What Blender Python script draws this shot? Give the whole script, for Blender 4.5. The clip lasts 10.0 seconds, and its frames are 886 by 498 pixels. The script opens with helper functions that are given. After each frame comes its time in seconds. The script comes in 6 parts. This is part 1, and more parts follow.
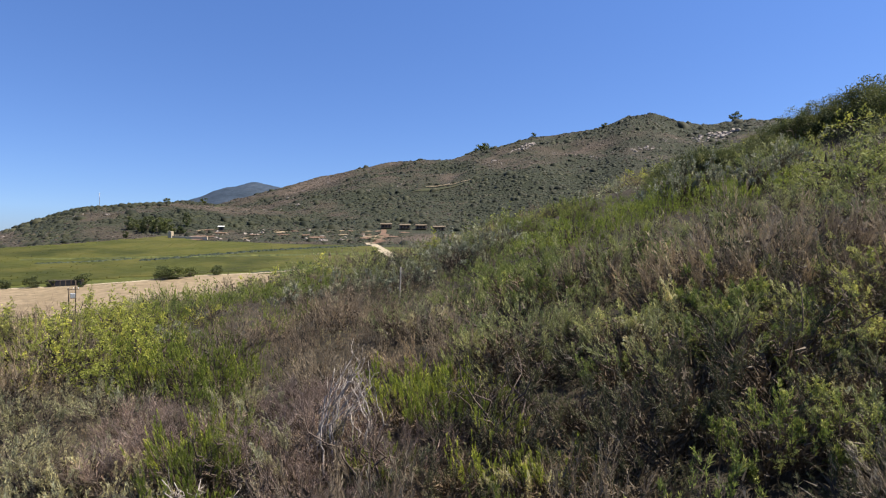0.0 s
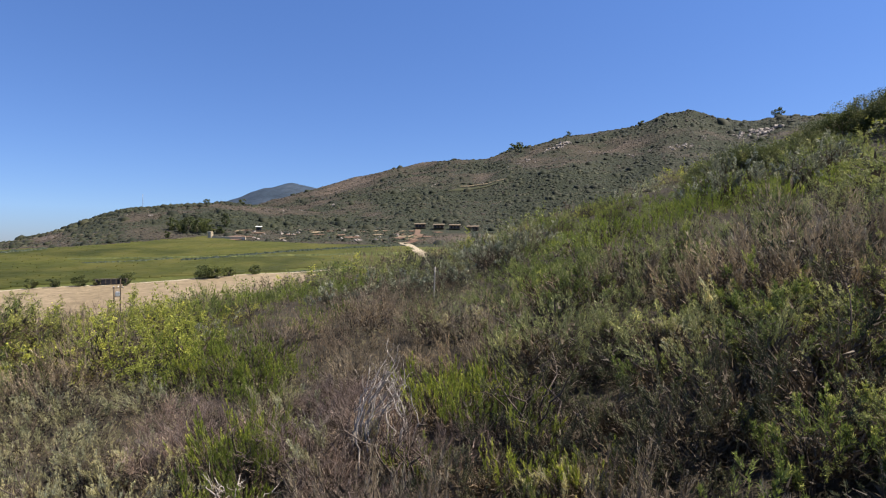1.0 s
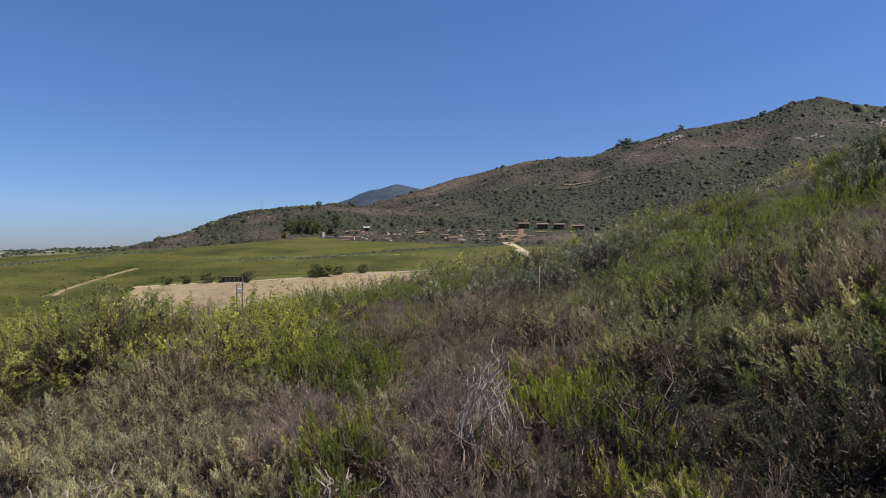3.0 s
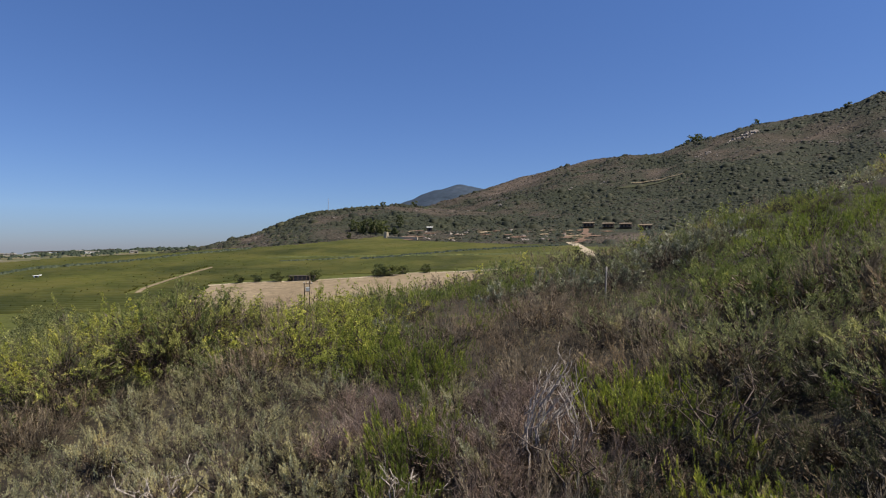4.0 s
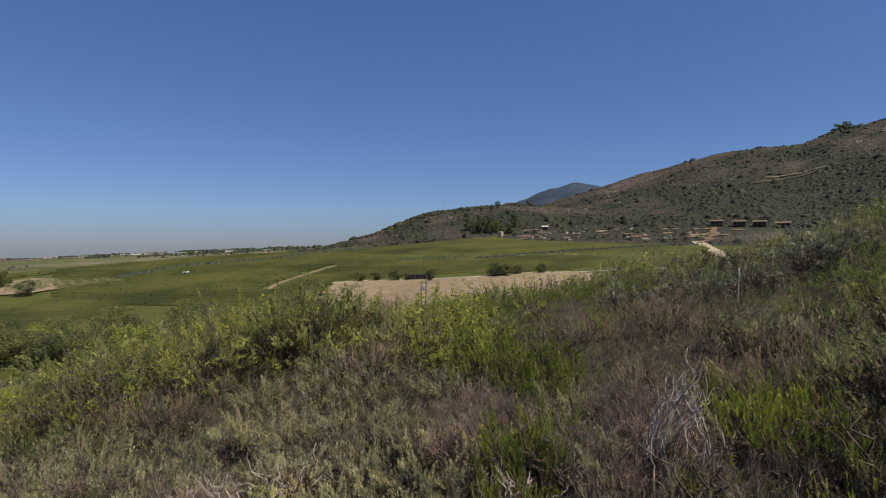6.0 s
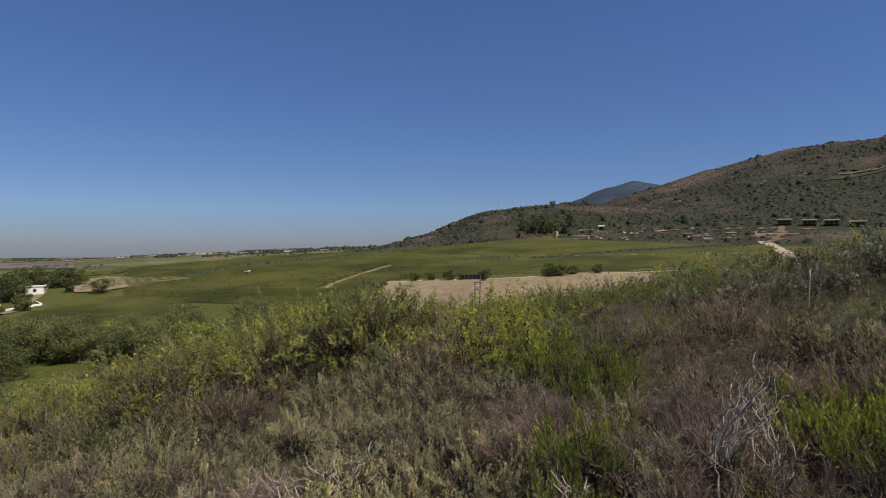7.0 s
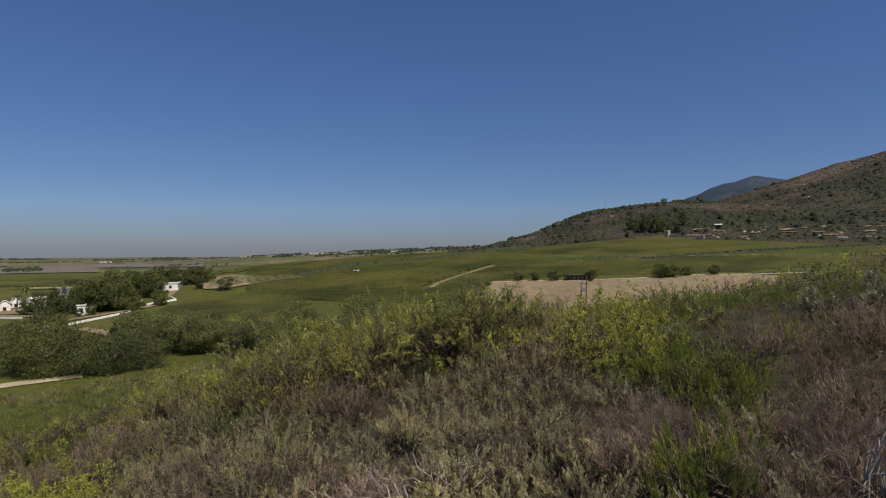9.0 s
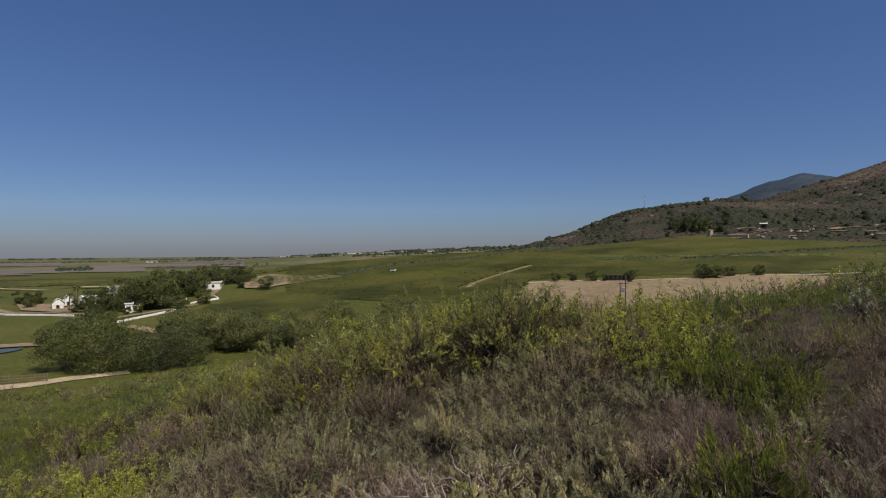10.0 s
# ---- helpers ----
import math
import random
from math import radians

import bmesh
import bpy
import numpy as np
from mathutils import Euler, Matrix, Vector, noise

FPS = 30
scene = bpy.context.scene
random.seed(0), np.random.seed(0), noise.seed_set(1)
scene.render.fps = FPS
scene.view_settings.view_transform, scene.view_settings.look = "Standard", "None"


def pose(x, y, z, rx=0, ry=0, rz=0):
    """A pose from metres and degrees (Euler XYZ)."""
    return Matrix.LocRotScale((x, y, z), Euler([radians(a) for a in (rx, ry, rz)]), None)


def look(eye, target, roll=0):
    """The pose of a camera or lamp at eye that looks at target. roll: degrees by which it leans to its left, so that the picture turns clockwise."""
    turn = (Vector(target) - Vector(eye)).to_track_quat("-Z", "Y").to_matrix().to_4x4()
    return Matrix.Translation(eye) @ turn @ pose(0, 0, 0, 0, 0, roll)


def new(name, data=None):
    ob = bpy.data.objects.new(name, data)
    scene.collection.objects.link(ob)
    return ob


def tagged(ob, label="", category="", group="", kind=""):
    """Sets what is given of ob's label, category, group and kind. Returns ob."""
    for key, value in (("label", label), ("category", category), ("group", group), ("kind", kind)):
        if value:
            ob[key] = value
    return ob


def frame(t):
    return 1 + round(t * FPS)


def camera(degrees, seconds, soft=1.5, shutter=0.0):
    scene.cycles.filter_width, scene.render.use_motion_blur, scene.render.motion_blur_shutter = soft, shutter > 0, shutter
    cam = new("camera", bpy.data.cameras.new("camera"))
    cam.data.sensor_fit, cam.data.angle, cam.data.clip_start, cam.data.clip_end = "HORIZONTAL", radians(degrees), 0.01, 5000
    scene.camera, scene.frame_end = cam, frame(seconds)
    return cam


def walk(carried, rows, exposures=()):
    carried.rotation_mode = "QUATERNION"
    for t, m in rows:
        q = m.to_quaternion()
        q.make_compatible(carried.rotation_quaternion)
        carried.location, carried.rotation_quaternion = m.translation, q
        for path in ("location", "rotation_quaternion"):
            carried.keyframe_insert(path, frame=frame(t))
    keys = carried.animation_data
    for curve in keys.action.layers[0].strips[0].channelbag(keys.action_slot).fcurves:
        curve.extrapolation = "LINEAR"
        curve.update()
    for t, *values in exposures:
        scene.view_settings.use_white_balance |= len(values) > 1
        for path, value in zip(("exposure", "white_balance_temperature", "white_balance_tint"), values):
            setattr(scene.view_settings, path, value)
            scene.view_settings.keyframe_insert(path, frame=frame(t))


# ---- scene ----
# the camera hovers over the slope and pans to its left, drifting about half a metre
cam = camera(72.24, 10.0, soft=1.15)
EYE = 4.2
ROWS = [
    (0.0, 0.000, 0.000, 0.000, 0.000, -0.060, 0.000),
    (0.5, -0.008, -0.004, 0.003, 1.357, -0.066, 0.000),
    (1.0, -0.013, 0.000, 0.004, 3.190, -0.080, 0.010),
    (1.5, -0.014, 0.010, 0.006, 5.339, -0.095, 0.040),
    (2.0, -0.020, 0.040, 0.006, 7.910, -0.100, 0.045),
    (2.5, -0.035, 0.090, 0.000, 10.290, -0.100, 0.045),
    (4.0, -0.125, 0.262, -0.016, 18.805, -0.110, 0.015),
    (4.5, -0.150, 0.280, -0.016, 21.720, -0.120, -0.010),
    (5.0, -0.166, 0.295, -0.012, 24.300, -0.142, -0.015),
    (5.5, -0.176, 0.308, -0.006, 26.980, -0.160, -0.025),
    (7.0, -0.215, 0.355, 0.002, 34.680, -0.173, -0.060),
    (7.5, -0.252, 0.390, 0.010, 37.340, -0.174, -0.050),
    (8.0, -0.302, 0.420, 0.016, 40.060, -0.178, -0.045),
    (8.5, -0.368, 0.450, 0.014, 42.400, -0.178, -0.035),
    (9.0, -0.420, 0.470, 0.010, 44.430, -0.180, 0.000),
    (9.5, -0.446, 0.476, 0.005, 46.240, -0.180, 0.030),
    (10.0, -0.450, 0.470, 0.002, 47.870, -0.184, 0.040),
]
EXPOSURES = [(0.0, 1.1, 6850, 10), (2.5, 0.78, 6800, 10), (5.0, 0.46, 6950, 10), (7.5, 0.18, 7100, 10), (10.0, 0.0, 7180, 10)]
walk(cam, [(t, pose(x, y, EYE + z, 90 + pitch, roll, yaw)) for t, x, y, z, yaw, pitch, roll in ROWS], EXPOSURES)

# ---- sky and sun ----
SUN_AZ, SUN_EL = 88.0, 58.0      # degrees to the right of +y, degrees up
world = bpy.data.worlds.new("world")
scene.world = world
world.use_nodes = True
wn = world.node_tree.nodes
sky = wn.new("ShaderNodeTexSky")
sky.sky_type = "NISHITA"
sky.sun_disc = False
sky.sun_elevation = radians(SUN_EL)
sky.sun_rotation = radians(SUN_AZ)
sky.altitude = 1800
sky.air_density, sky.dust_density, sky.ozone_density = 1.0, 0.6, 6.0
wn["Background"].inputs["Strength"].default_value = 0.106
deep = wn.new("ShaderNodeMix")      # a dry, deep blue sky
deep.data_type, deep.blend_type = "RGBA", "MULTIPLY"
deep.inputs[0].default_value = 1.0
deep.inputs[7].default_value = (0.73, 0.86, 1.07, 1)
world.node_tree.links.new(sky.outputs["Color"], deep.inputs[6])
# dusty air dulls the sky all round the horizon
up = wn.new("ShaderNodeSeparateXYZ")
world.node_tree.links.new(wn.new("ShaderNodeTexCoord").outputs["Generated"], up.inputs[0])
dust = wn.new("ShaderNodeValToRGB")
for p in (0.06, 0.45):
    dust.color_ramp.elements.new(p)
for el, c in zip(dust.color_ramp.elements, ((0.41, 0.37, 0.41, 1), (0.61, 0.58, 0.6, 1), (0.73, 0.77, 0.83, 1), (1, 1, 1, 1))):
    el.color = c
world.node_tree.links.new(up.outputs["Z"], dust.inputs["Fac"])
air = wn.new("ShaderNodeMix")
air.data_type, air.blend_type = "RGBA", "MULTIPLY"
air.inputs[0].default_value = 1.0
world.node_tree.links.new(deep.outputs[2], air.inputs[6])
world.node_tree.links.new(dust.outputs["Color"], air.inputs[7])
world.node_tree.links.new(air.outputs[2], wn["Background"].inputs["Color"])
sun = new("sun", bpy.data.lights.new("sun", "SUN"))
sun.data.energy, sun.data.angle, sun.data.color = 5.0, radians(0.53), (1.0, 0.95, 0.87)
sa, se = radians(SUN_AZ), radians(SUN_EL)
sun.matrix_world = look((60 * math.sin(sa) * math.cos(se), 60 * math.cos(sa) * math.cos(se), 60 * math.sin(se)), (0, 0, 0))


# ---- materials ----
def shader(name):
    m = bpy.data.materials.new(name)
    m.use_nodes = True
    return m, m.node_tree.nodes, m.node_tree.links, m.node_tree.nodes["Principled BSDF"]


def noise_node(n, l, scale, detail=6.0, rough=0.6, coord=None):
    t = n.new("ShaderNodeTexNoise")
    t.inputs["Scale"].default_value, t.inputs["Detail"].default_value, t.inputs["Roughness"].default_value = scale, detail, rough
    if coord is not None:
        l.new(coord, t.inputs["Vector"])
    return t


def ramp_node(n, l, source, stops):
    r = n.new("ShaderNodeValToRGB")
    e = r.color_ramp.elements
    while len(e) < len(stops):
        e.new(0.5)
    for el, (p, c) in zip(e, stops):
        el.position, el.color = p, (*c, 1)
    l.new(source, r.inputs["Fac"])
    return r


def mix_node(n, l, fac, a, b, mode="MIX"):
    x = n.new("ShaderNodeMix")
    x.data_type, x.blend_type = "RGBA", mode
    for value, i in ((fac, 0), (a, 6), (b, 7)):
        if isinstance(value, (int, float)):
            x.inputs[i].default_value = value
        elif isinstance(value, tuple):
            x.inputs[i].default_value = (*value, 1)
        else:
            l.new(value, x.inputs[i])
    return x.outputs[2]


def surface(name, stops, scale, fine=None, rough=0.85, bump=0.3, bump_dist=0.05, blotch=None, blotch_scale=0.05, metal=0.0, grain_range=(0.62, 1.25)):
    """A mottled surface: a ramp over noise, finer grain over it, wide blotches, and relief."""
    m, n, l, b = shader(name)
    co = n.new("ShaderNodeTexCoord").outputs["Object"]
    big = noise_node(n, l, scale, 8, 0.62, co)
    col = ramp_node(n, l, big.outputs["Fac"], stops).outputs["Color"]
    grain = noise_node(n, l, fine or scale * 9, 5, 0.65, co)
    g = ramp_node(n, l, grain.outputs["Fac"], [(0.3, (grain_range[0],) * 3), (0.7, (grain_range[1],) * 3)])
    col = mix_node(n, l, 1.0, col, g.outputs["Color"], "MULTIPLY")
    if blotch:
        w = noise_node(n, l, blotch_scale, 4, 0.55, co)
        f = ramp_node(n, l, w.outputs["Fac"], [(0.53, (0, 0, 0)), (0.66, (1, 1, 1))])
        col = mix_node(n, l, f.outputs["Color"], col, blotch)
    l.new(col, b.inputs["Base Color"])
    b.inputs["Roughness"].default_value, b.inputs["Metallic"].default_value = rough, metal
    b.inputs["Specular IOR Level"].default_value = 0.5 if metal else 0.15
    bp = n.new("ShaderNodeBump")
    bp.inputs["Strength"].default_value, bp.inputs["Distance"].default_value = bump, bump_dist
    l.new(grain.outputs["Fac"], bp.inputs["Height"])
    l.new(bp.outputs["Normal"], b.inputs["Normal"])
    return m


def leafage(name, dark, light, tip=None, patch=0.35, patch_to=None, through_light=0.35, rough=0.6, tone_scale=0.8):
    """Leaves or twigs: each leaf its own tone, each plant its own, patches over the ground, and some light through them."""
    m, n, l, b = shader(name)
    isl = n.new("ShaderNodeNewGeometry").outputs["Random Per Island"]
    spray = n.new("ShaderNodeAttribute")      # each spray of leaves has its own tone
    spray.attribute_name = "tone"
    blend = n.new("ShaderNodeMix")
    blend.inputs[0].default_value = 0.6
    l.new(isl, blend.inputs[2])
    l.new(spray.outputs["Fac"], blend.inputs[3])
    stops = [(0.1, dark), (0.66, light)] + ([(0.86, tip)] if tip else [])
    col = ramp_node(n, l, blend.outputs[0], stops).outputs["Color"]
    rnd = n.new("ShaderNodeObjectInfo").outputs["Random"]
    tone = ramp_node(n, l, rnd, [(0.0, (0.62, 0.68, 0.74)), (0.5, (1.0, 1.0, 1.0)), (1.0, (1.32, 1.27, 1.12))]).outputs["Color"]
    col = mix_node(n, l, 1.0, col, tone, "MULTIPLY")
    pos = n.new("ShaderNodeNewGeometry").outputs["Position"]
    each = noise_node(n, l, tone_scale, 2, 0.5, pos)      # plant by plant
    each = ramp_node(n, l, each.outputs["Fac"], [(0.34, (0.62, 0.66, 0.7)), (0.5, (1.0, 1.0, 1.0)), (0.66, (1.36, 1.31, 1.2))])
    col = mix_node(n, l, 1.0, col, each.outputs["Color"], "MULTIPLY")
    if patch_to:
        w = noise_node(n, l, patch, 3, 0.6, pos)
        f = ramp_node(n, l, w.outputs["Fac"], [(0.45, (0, 0, 0)), (0.66, (0.6, 0.6, 0.6))])
        col = mix_node(n, l, f.outputs["Color"], col, patch_to)
    l.new(col, b.inputs["Base Color"])
    b.inputs["Roughness"].default_value = rough
    b.inputs["Specular IOR Level"].default_value = 0.2
    if through_light:
        tr = n.new("ShaderNodeBsdfTranslucent")
        l.new(col, tr.inputs["Color"])
        mx = n.new("ShaderNodeMixShader")
        mx.inputs["Fac"].default_value = through_light
        l.new(b.outputs["BSDF"], mx.inputs[1])
        l.new(tr.outputs["BSDF"], mx.inputs[2])
        l.new(mx.outputs["Shader"], n["Material Output"].inputs["Surface"])
    return m


M = {
    # litter is coloured near black so gaps between shrubs read as shadow
    "slope": surface("slope_shade_litter", [(0.3, (0.022, 0.018, 0.012)), (0.55, (0.045, 0.036, 0.024)), (0.75, (0.034, 0.034, 0.018))], 0.5, 7, bump=0.6),
    "farm": surface("field_grass", [(0.3, (0.055, 0.062, 0.012)), (0.55, (0.07, 0.076, 0.016)), (0.72, (0.095, 0.088, 0.026))], 0.03, 0.6, bump=0.5, bump_dist=0.3),
    "plain": surface("far_fields", [(0.38, (0.055, 0.065, 0.022)), (0.5, (0.085, 0.09, 0.03)), (0.56, (0.15, 0.125, 0.075)), (0.64, (0.08, 0.08, 0.035))], 0.0045, 0.03, bump=0.2),
    # far hill: the blue of haze is mixed into the scrub's base colour
    "far_hill": surface("far_hill_haze_scrub", [(0.35, (0.024, 0.037, 0.053)), (0.6, (0.037, 0.052, 0.073)), (0.72, (0.054, 0.063, 0.08))], 0.01, 0.06, bump=0.6, bump_dist=4.0),
    "sand": surface("bare_sand", [(0.3, (0.165, 0.124, 0.074)), (0.55, (0.222, 0.17, 0.106)), (0.75, (0.145, 0.116, 0.066))], 0.05, 0.5, bump=0.3),
    "palestone": surface("pale_stone", [(0.3, (0.42, 0.34, 0.225)), (0.65, (0.56, 0.465, 0.325))], 0.4, 2.0),
    "darktimber": surface("dark_creosoted_timber", [(0.35, (0.05, 0.038, 0.03)), (0.65, (0.1, 0.075, 0.055))], 3, 30, bump=0.4, bump_dist=0.01),
    "terrace": surface("terrace_grass", [(0.3, (0.042, 0.047, 0.022)), (0.6, (0.06, 0.058, 0.03))], 0.04, 0.5),
    "stubble": surface("dry_stubble", [(0.3, (0.1, 0.087, 0.071)), (0.6, (0.142, 0.122, 0.101))], 0.008, 0.08),
    "track": surface("farm_track", [(0.35, (0.28, 0.23, 0.155)), (0.6, (0.38, 0.315, 0.22))], 0.2, 2.0),
    "rock": surface("granite", [(0.3, (0.15, 0.125, 0.105)), (0.5, (0.29, 0.25, 0.215)), (0.7, (0.1, 0.085, 0.07))], 0.12, 0.7, bump=0.8, bump_dist=0.8),
    "redsoil": surface("red_earth", [(0.3, (0.111, 0.0638, 0.0405)), (0.6, (0.178, 0.119, 0.081))], 0.08, 0.6),
    "timber": surface("grey_timber", [(0.35, (0.1, 0.075, 0.05)), (0.65, (0.2, 0.155, 0.11))], 3, 30, bump=0.4, bump_dist=0.01),
    "bark": surface("bark", [(0.35, (0.09, 0.07, 0.05)), (0.65, (0.19, 0.155, 0.12))], 2.5, 20, bump=0.6, bump_dist=0.02),
    "paleposts": surface("weathered_post", [(0.35, (0.24, 0.22, 0.19)), (0.65, (0.36, 0.33, 0.29))], 5, 40, bump=0.3, bump_dist=0.005),
    "bleached": surface("bleached_wood", [(0.35, (0.26, 0.22, 0.185)), (0.65, (0.46, 0.405, 0.35))], 6, 40, bump=0.4, bump_dist=0.004),
    "twig": surface("twig_bark", [(0.35, (0.07, 0.054, 0.042)), (0.65, (0.13, 0.1, 0.082))], 6, 40, bump=0.3, bump_dist=0.004),
    "white": surface("white_plaster", [(0.3, (0.74, 0.72, 0.68)), (0.6, (0.82, 0.81, 0.78))], 0.4, 4, bump=0.1),
    "thatch": surface("dark_roof", [(0.3, (0.045, 0.045, 0.05)), (0.65, (0.1, 0.095, 0.095))], 0.5, 5),
    "slate": surface("blue_grey_slate", [(0.3, (0.075, 0.085, 0.11)), (0.65, (0.13, 0.145, 0.18))], 0.5, 5, rough=0.6),
    "pale_roof": surface("pale_roof", [(0.3, (0.5, 0.5, 0.48)), (0.65, (0.66, 0.65, 0.62))], 0.5, 5),
    "dark": surface("dark_opening", [(0.3, (0.015, 0.015, 0.018)), (0.65, (0.03, 0.03, 0.034))], 1, 5, rough=0.4),
    "steel": surface("galvanised_steel", [(0.3, (0.35, 0.36, 0.37)), (0.65, (0.5, 0.5, 0.5))], 2, 15, rough=0.5, metal=0.6),
    "shed": surface("shed_wall", [(0.3, (0.06, 0.05, 0.042)), (0.65, (0.115, 0.095, 0.078))], 0.6, 5),
}


def hillside(name):
    """Hill ground: dark green sward where the bush is thick, mauve-brown earth and dry grass where it is open."""
    m, n, l, b = shader(name)
    co = n.new("ShaderNodeTexCoord").outputs["Object"]
    cover = n.new("ShaderNodeAttribute")
    cover.attribute_name = "tone"
    mottle = noise_node(n, l, 0.035, 8, 0.7, co)
    mixed = n.new("ShaderNodeMix")
    mixed.inputs[0].default_value = 0.42
    l.new(cover.outputs["Fac"], mixed.inputs[2])
    l.new(mottle.outputs["Fac"], mixed.inputs[3])
    col = ramp_node(n, l, mixed.outputs[0], [(0.26, (0.093, 0.072, 0.056)), (0.38, (0.06, 0.049, 0.037)), (0.46, (0.045, 0.041, 0.029)), (0.54, (0.034, 0.037, 0.024)), (0.68, (0.027, 0.031, 0.019))]).outputs["Color"]
    grain = noise_node(n, l, 0.3, 6, 0.7, co)
    g = ramp_node(n, l, grain.outputs["Fac"], [(0.32, (0.55, 0.55, 0.55)), (0.68, (1.42, 1.4, 1.36))])
    l.new(mix_node(n, l, 1.0, col, g.outputs["Color"], "MULTIPLY"), b.inputs["Base Color"])
    b.inputs["Roughness"].default_value, b.inputs["Specular IOR Level"].default_value = 0.9, 0.1
    bp = n.new("ShaderNodeBump")
    bp.inputs["Strength"].default_value, bp.inputs["Distance"].default_value = 0.8, 1.5
    l.new(grain.outputs["Fac"], bp.inputs["Height"])
    l.new(bp.outputs["Normal"], b.inputs["Normal"])
    return m


M["mountain"] = hillside("mountain_scrub")
LEAF = {
    "broom": leafage("brown_twigs", (0.09, 0.0676, 0.0449), (0.265, 0.206, 0.136), (0.462, 0.384, 0.267), 0.35, (0.212, 0.156, 0.11), 0.3),
    "sage": leafage("grey_green_leaves", (0.184, 0.164, 0.0757), (0.5, 0.453, 0.226), (0.46, 0.486, 0.345), 0.4, (0.411, 0.339, 0.185), 0.34),
    "spear": leafage("yellow_green_shoots", (0.0936, 0.126, 0.0191), (0.26, 0.299, 0.048), (0.492, 0.492, 0.112), 0.5, (0.18, 0.219, 0.0455), 0.45),
    "leafy": leafage("olive_yellow_leaves", (0.147, 0.177, 0.0325), (0.374, 0.382, 0.073), (0.602, 0.551, 0.113), 0.3, (0.272, 0.289, 0.0697), 0.45),
    "olive": leafage("dark_green_leaves", (0.111, 0.138, 0.0405), (0.305, 0.321, 0.0921), (0.57, 0.552, 0.176), 0.35, (0.249, 0.249, 0.0829), 0.34, 0.75),
    "plume": leafage("olive_feathery_leaves", (0.0864, 0.102, 0.0363), (0.253, 0.269, 0.104), (0.478, 0.478, 0.224), 0.4, (0.22, 0.21, 0.0977), 0.36),
    "heath": leafage("dark_heath_leaves", (0.0245, 0.0297, 0.014), (0.0745, 0.0802, 0.0385), (0.184, 0.184, 0.101), 0.4, (0.063, 0.0578, 0.0367), 0.28),
    "green": leafage("mid_green_leaves", (0.0653, 0.0979, 0.023), (0.196, 0.235, 0.0603), (0.405, 0.405, 0.129), 0.4, (0.163, 0.182, 0.0603), 0.4),
    "bare": leafage("dry_grey_twigs", (0.0806, 0.0552, 0.0448), (0.215, 0.155, 0.13), (0.452, 0.356, 0.309), 0.5, (0.156, 0.108, 0.0896), 0.2),
    # dry inner foliage, its brown darkened to paint shade into the gaps
    "inside": leafage("shade_dark_dry_foliage", (0.0426, 0.0319, 0.0213), (0.102, 0.0756, 0.0512), None, 0.4, (0.0724, 0.0575, 0.0383), 0.12),
    "silver": leafage("silver_leaves", (0.078, 0.0884, 0.0546), (0.247, 0.26, 0.176), (0.598, 0.598, 0.468), 0.3, (0.13, 0.137, 0.091), 0.2, 0.85),
    "vine": leafage("vine_leaves", (0.083, 0.0894, 0.0184), (0.125, 0.127, 0.0289), None, 0.04, (0.135, 0.121, 0.0346), 0.4, 0.6, 0.02),
    "tree": leafage("tree_leaves", (0.0367, 0.053, 0.0186), (0.112, 0.127, 0.0407), (0.184, 0.189, 0.0696), 0.2, (0.0852, 0.0883, 0.0394), 0.3),
    "grove": leafage("grey_green_tree_leaves", (0.0706, 0.0837, 0.0302), (0.184, 0.194, 0.0757), (0.296, 0.293, 0.137), 0.1, (0.127, 0.129, 0.0551), 0.4),
    "pine": leafage("pine_needles", (0.018, 0.028, 0.016), (0.05, 0.062, 0.034), None, 0.2, None, 0.2),
    "dry": leafage("dry_grass", (0.07, 0.055, 0.034), (0.17, 0.135, 0.088), None, 0.4, (0.12, 0.092, 0.06), 0.35),
    "clump_green": leafage("mountain_bush_green", (0.0161, 0.0207, 0.0122), (0.0432, 0.0478, 0.0275), (0.0663, 0.0651, 0.0427), 0.02, (0.0357, 0.0359, 0.0231), 0.35, 0.7, 0.05),
    "clump_brown": leafage("mountain_bush_brown", (0.0329, 0.0285, 0.0203), (0.0695, 0.0571, 0.0422), (0.099, 0.0814, 0.061), 0.02, (0.0629, 0.0476, 0.0374), 0.3, 0.7, 0.05),
}


# ---- the lie of the land ----
def smooth(a, b, v):
    s = np.clip((v - a) / (b - a), 0, 1)
    return s * s * (3 - 2 * s)


def softmax(a, b, k):
    h = np.clip(0.5 + 0.5 * (a - b) / k, 0, 1)
    return b + (a - b) * h + k * h * (1 - h)


def rough_noise(x, y, size, seed, octaves=4):
    """Smooth value noise in metres, about -1 to 1."""
    total, amp, norm = np.zeros_like(x, dtype=float), 1.0, 0.0
    for o in range(octaves):
        u, v = x / size * 2 ** o + 37.7 * seed, y / size * 2 ** o - 11.3 * seed
        iu, iv = np.floor(u), np.floor(v)
        fu, fv = u - iu, v - iv
        fu, fv = fu * fu * (3 - 2 * fu), fv * fv * (3 - 2 * fv)

        def lattice(i, j):
            h = np.sin(i * 127.1 + j * 311.7 + seed * 74.7 + o * 19.3) * 43758.5453
            return 2 * (h - np.floor(h)) - 1
        total += amp * ((lattice(iu, iv) * (1 - fu) + lattice(iu + 1, iv) * fu) * (1 - fv) + (lattice(iu, iv + 1) * (1 - fu) + lattice(iu + 1, iv + 1) * fu) * fv)
        norm += amp
        amp *= 0.5
    return total / norm


def polar(x, y):
    return np.degrees(np.arctan2(x, y)), np.hypot(x, y)


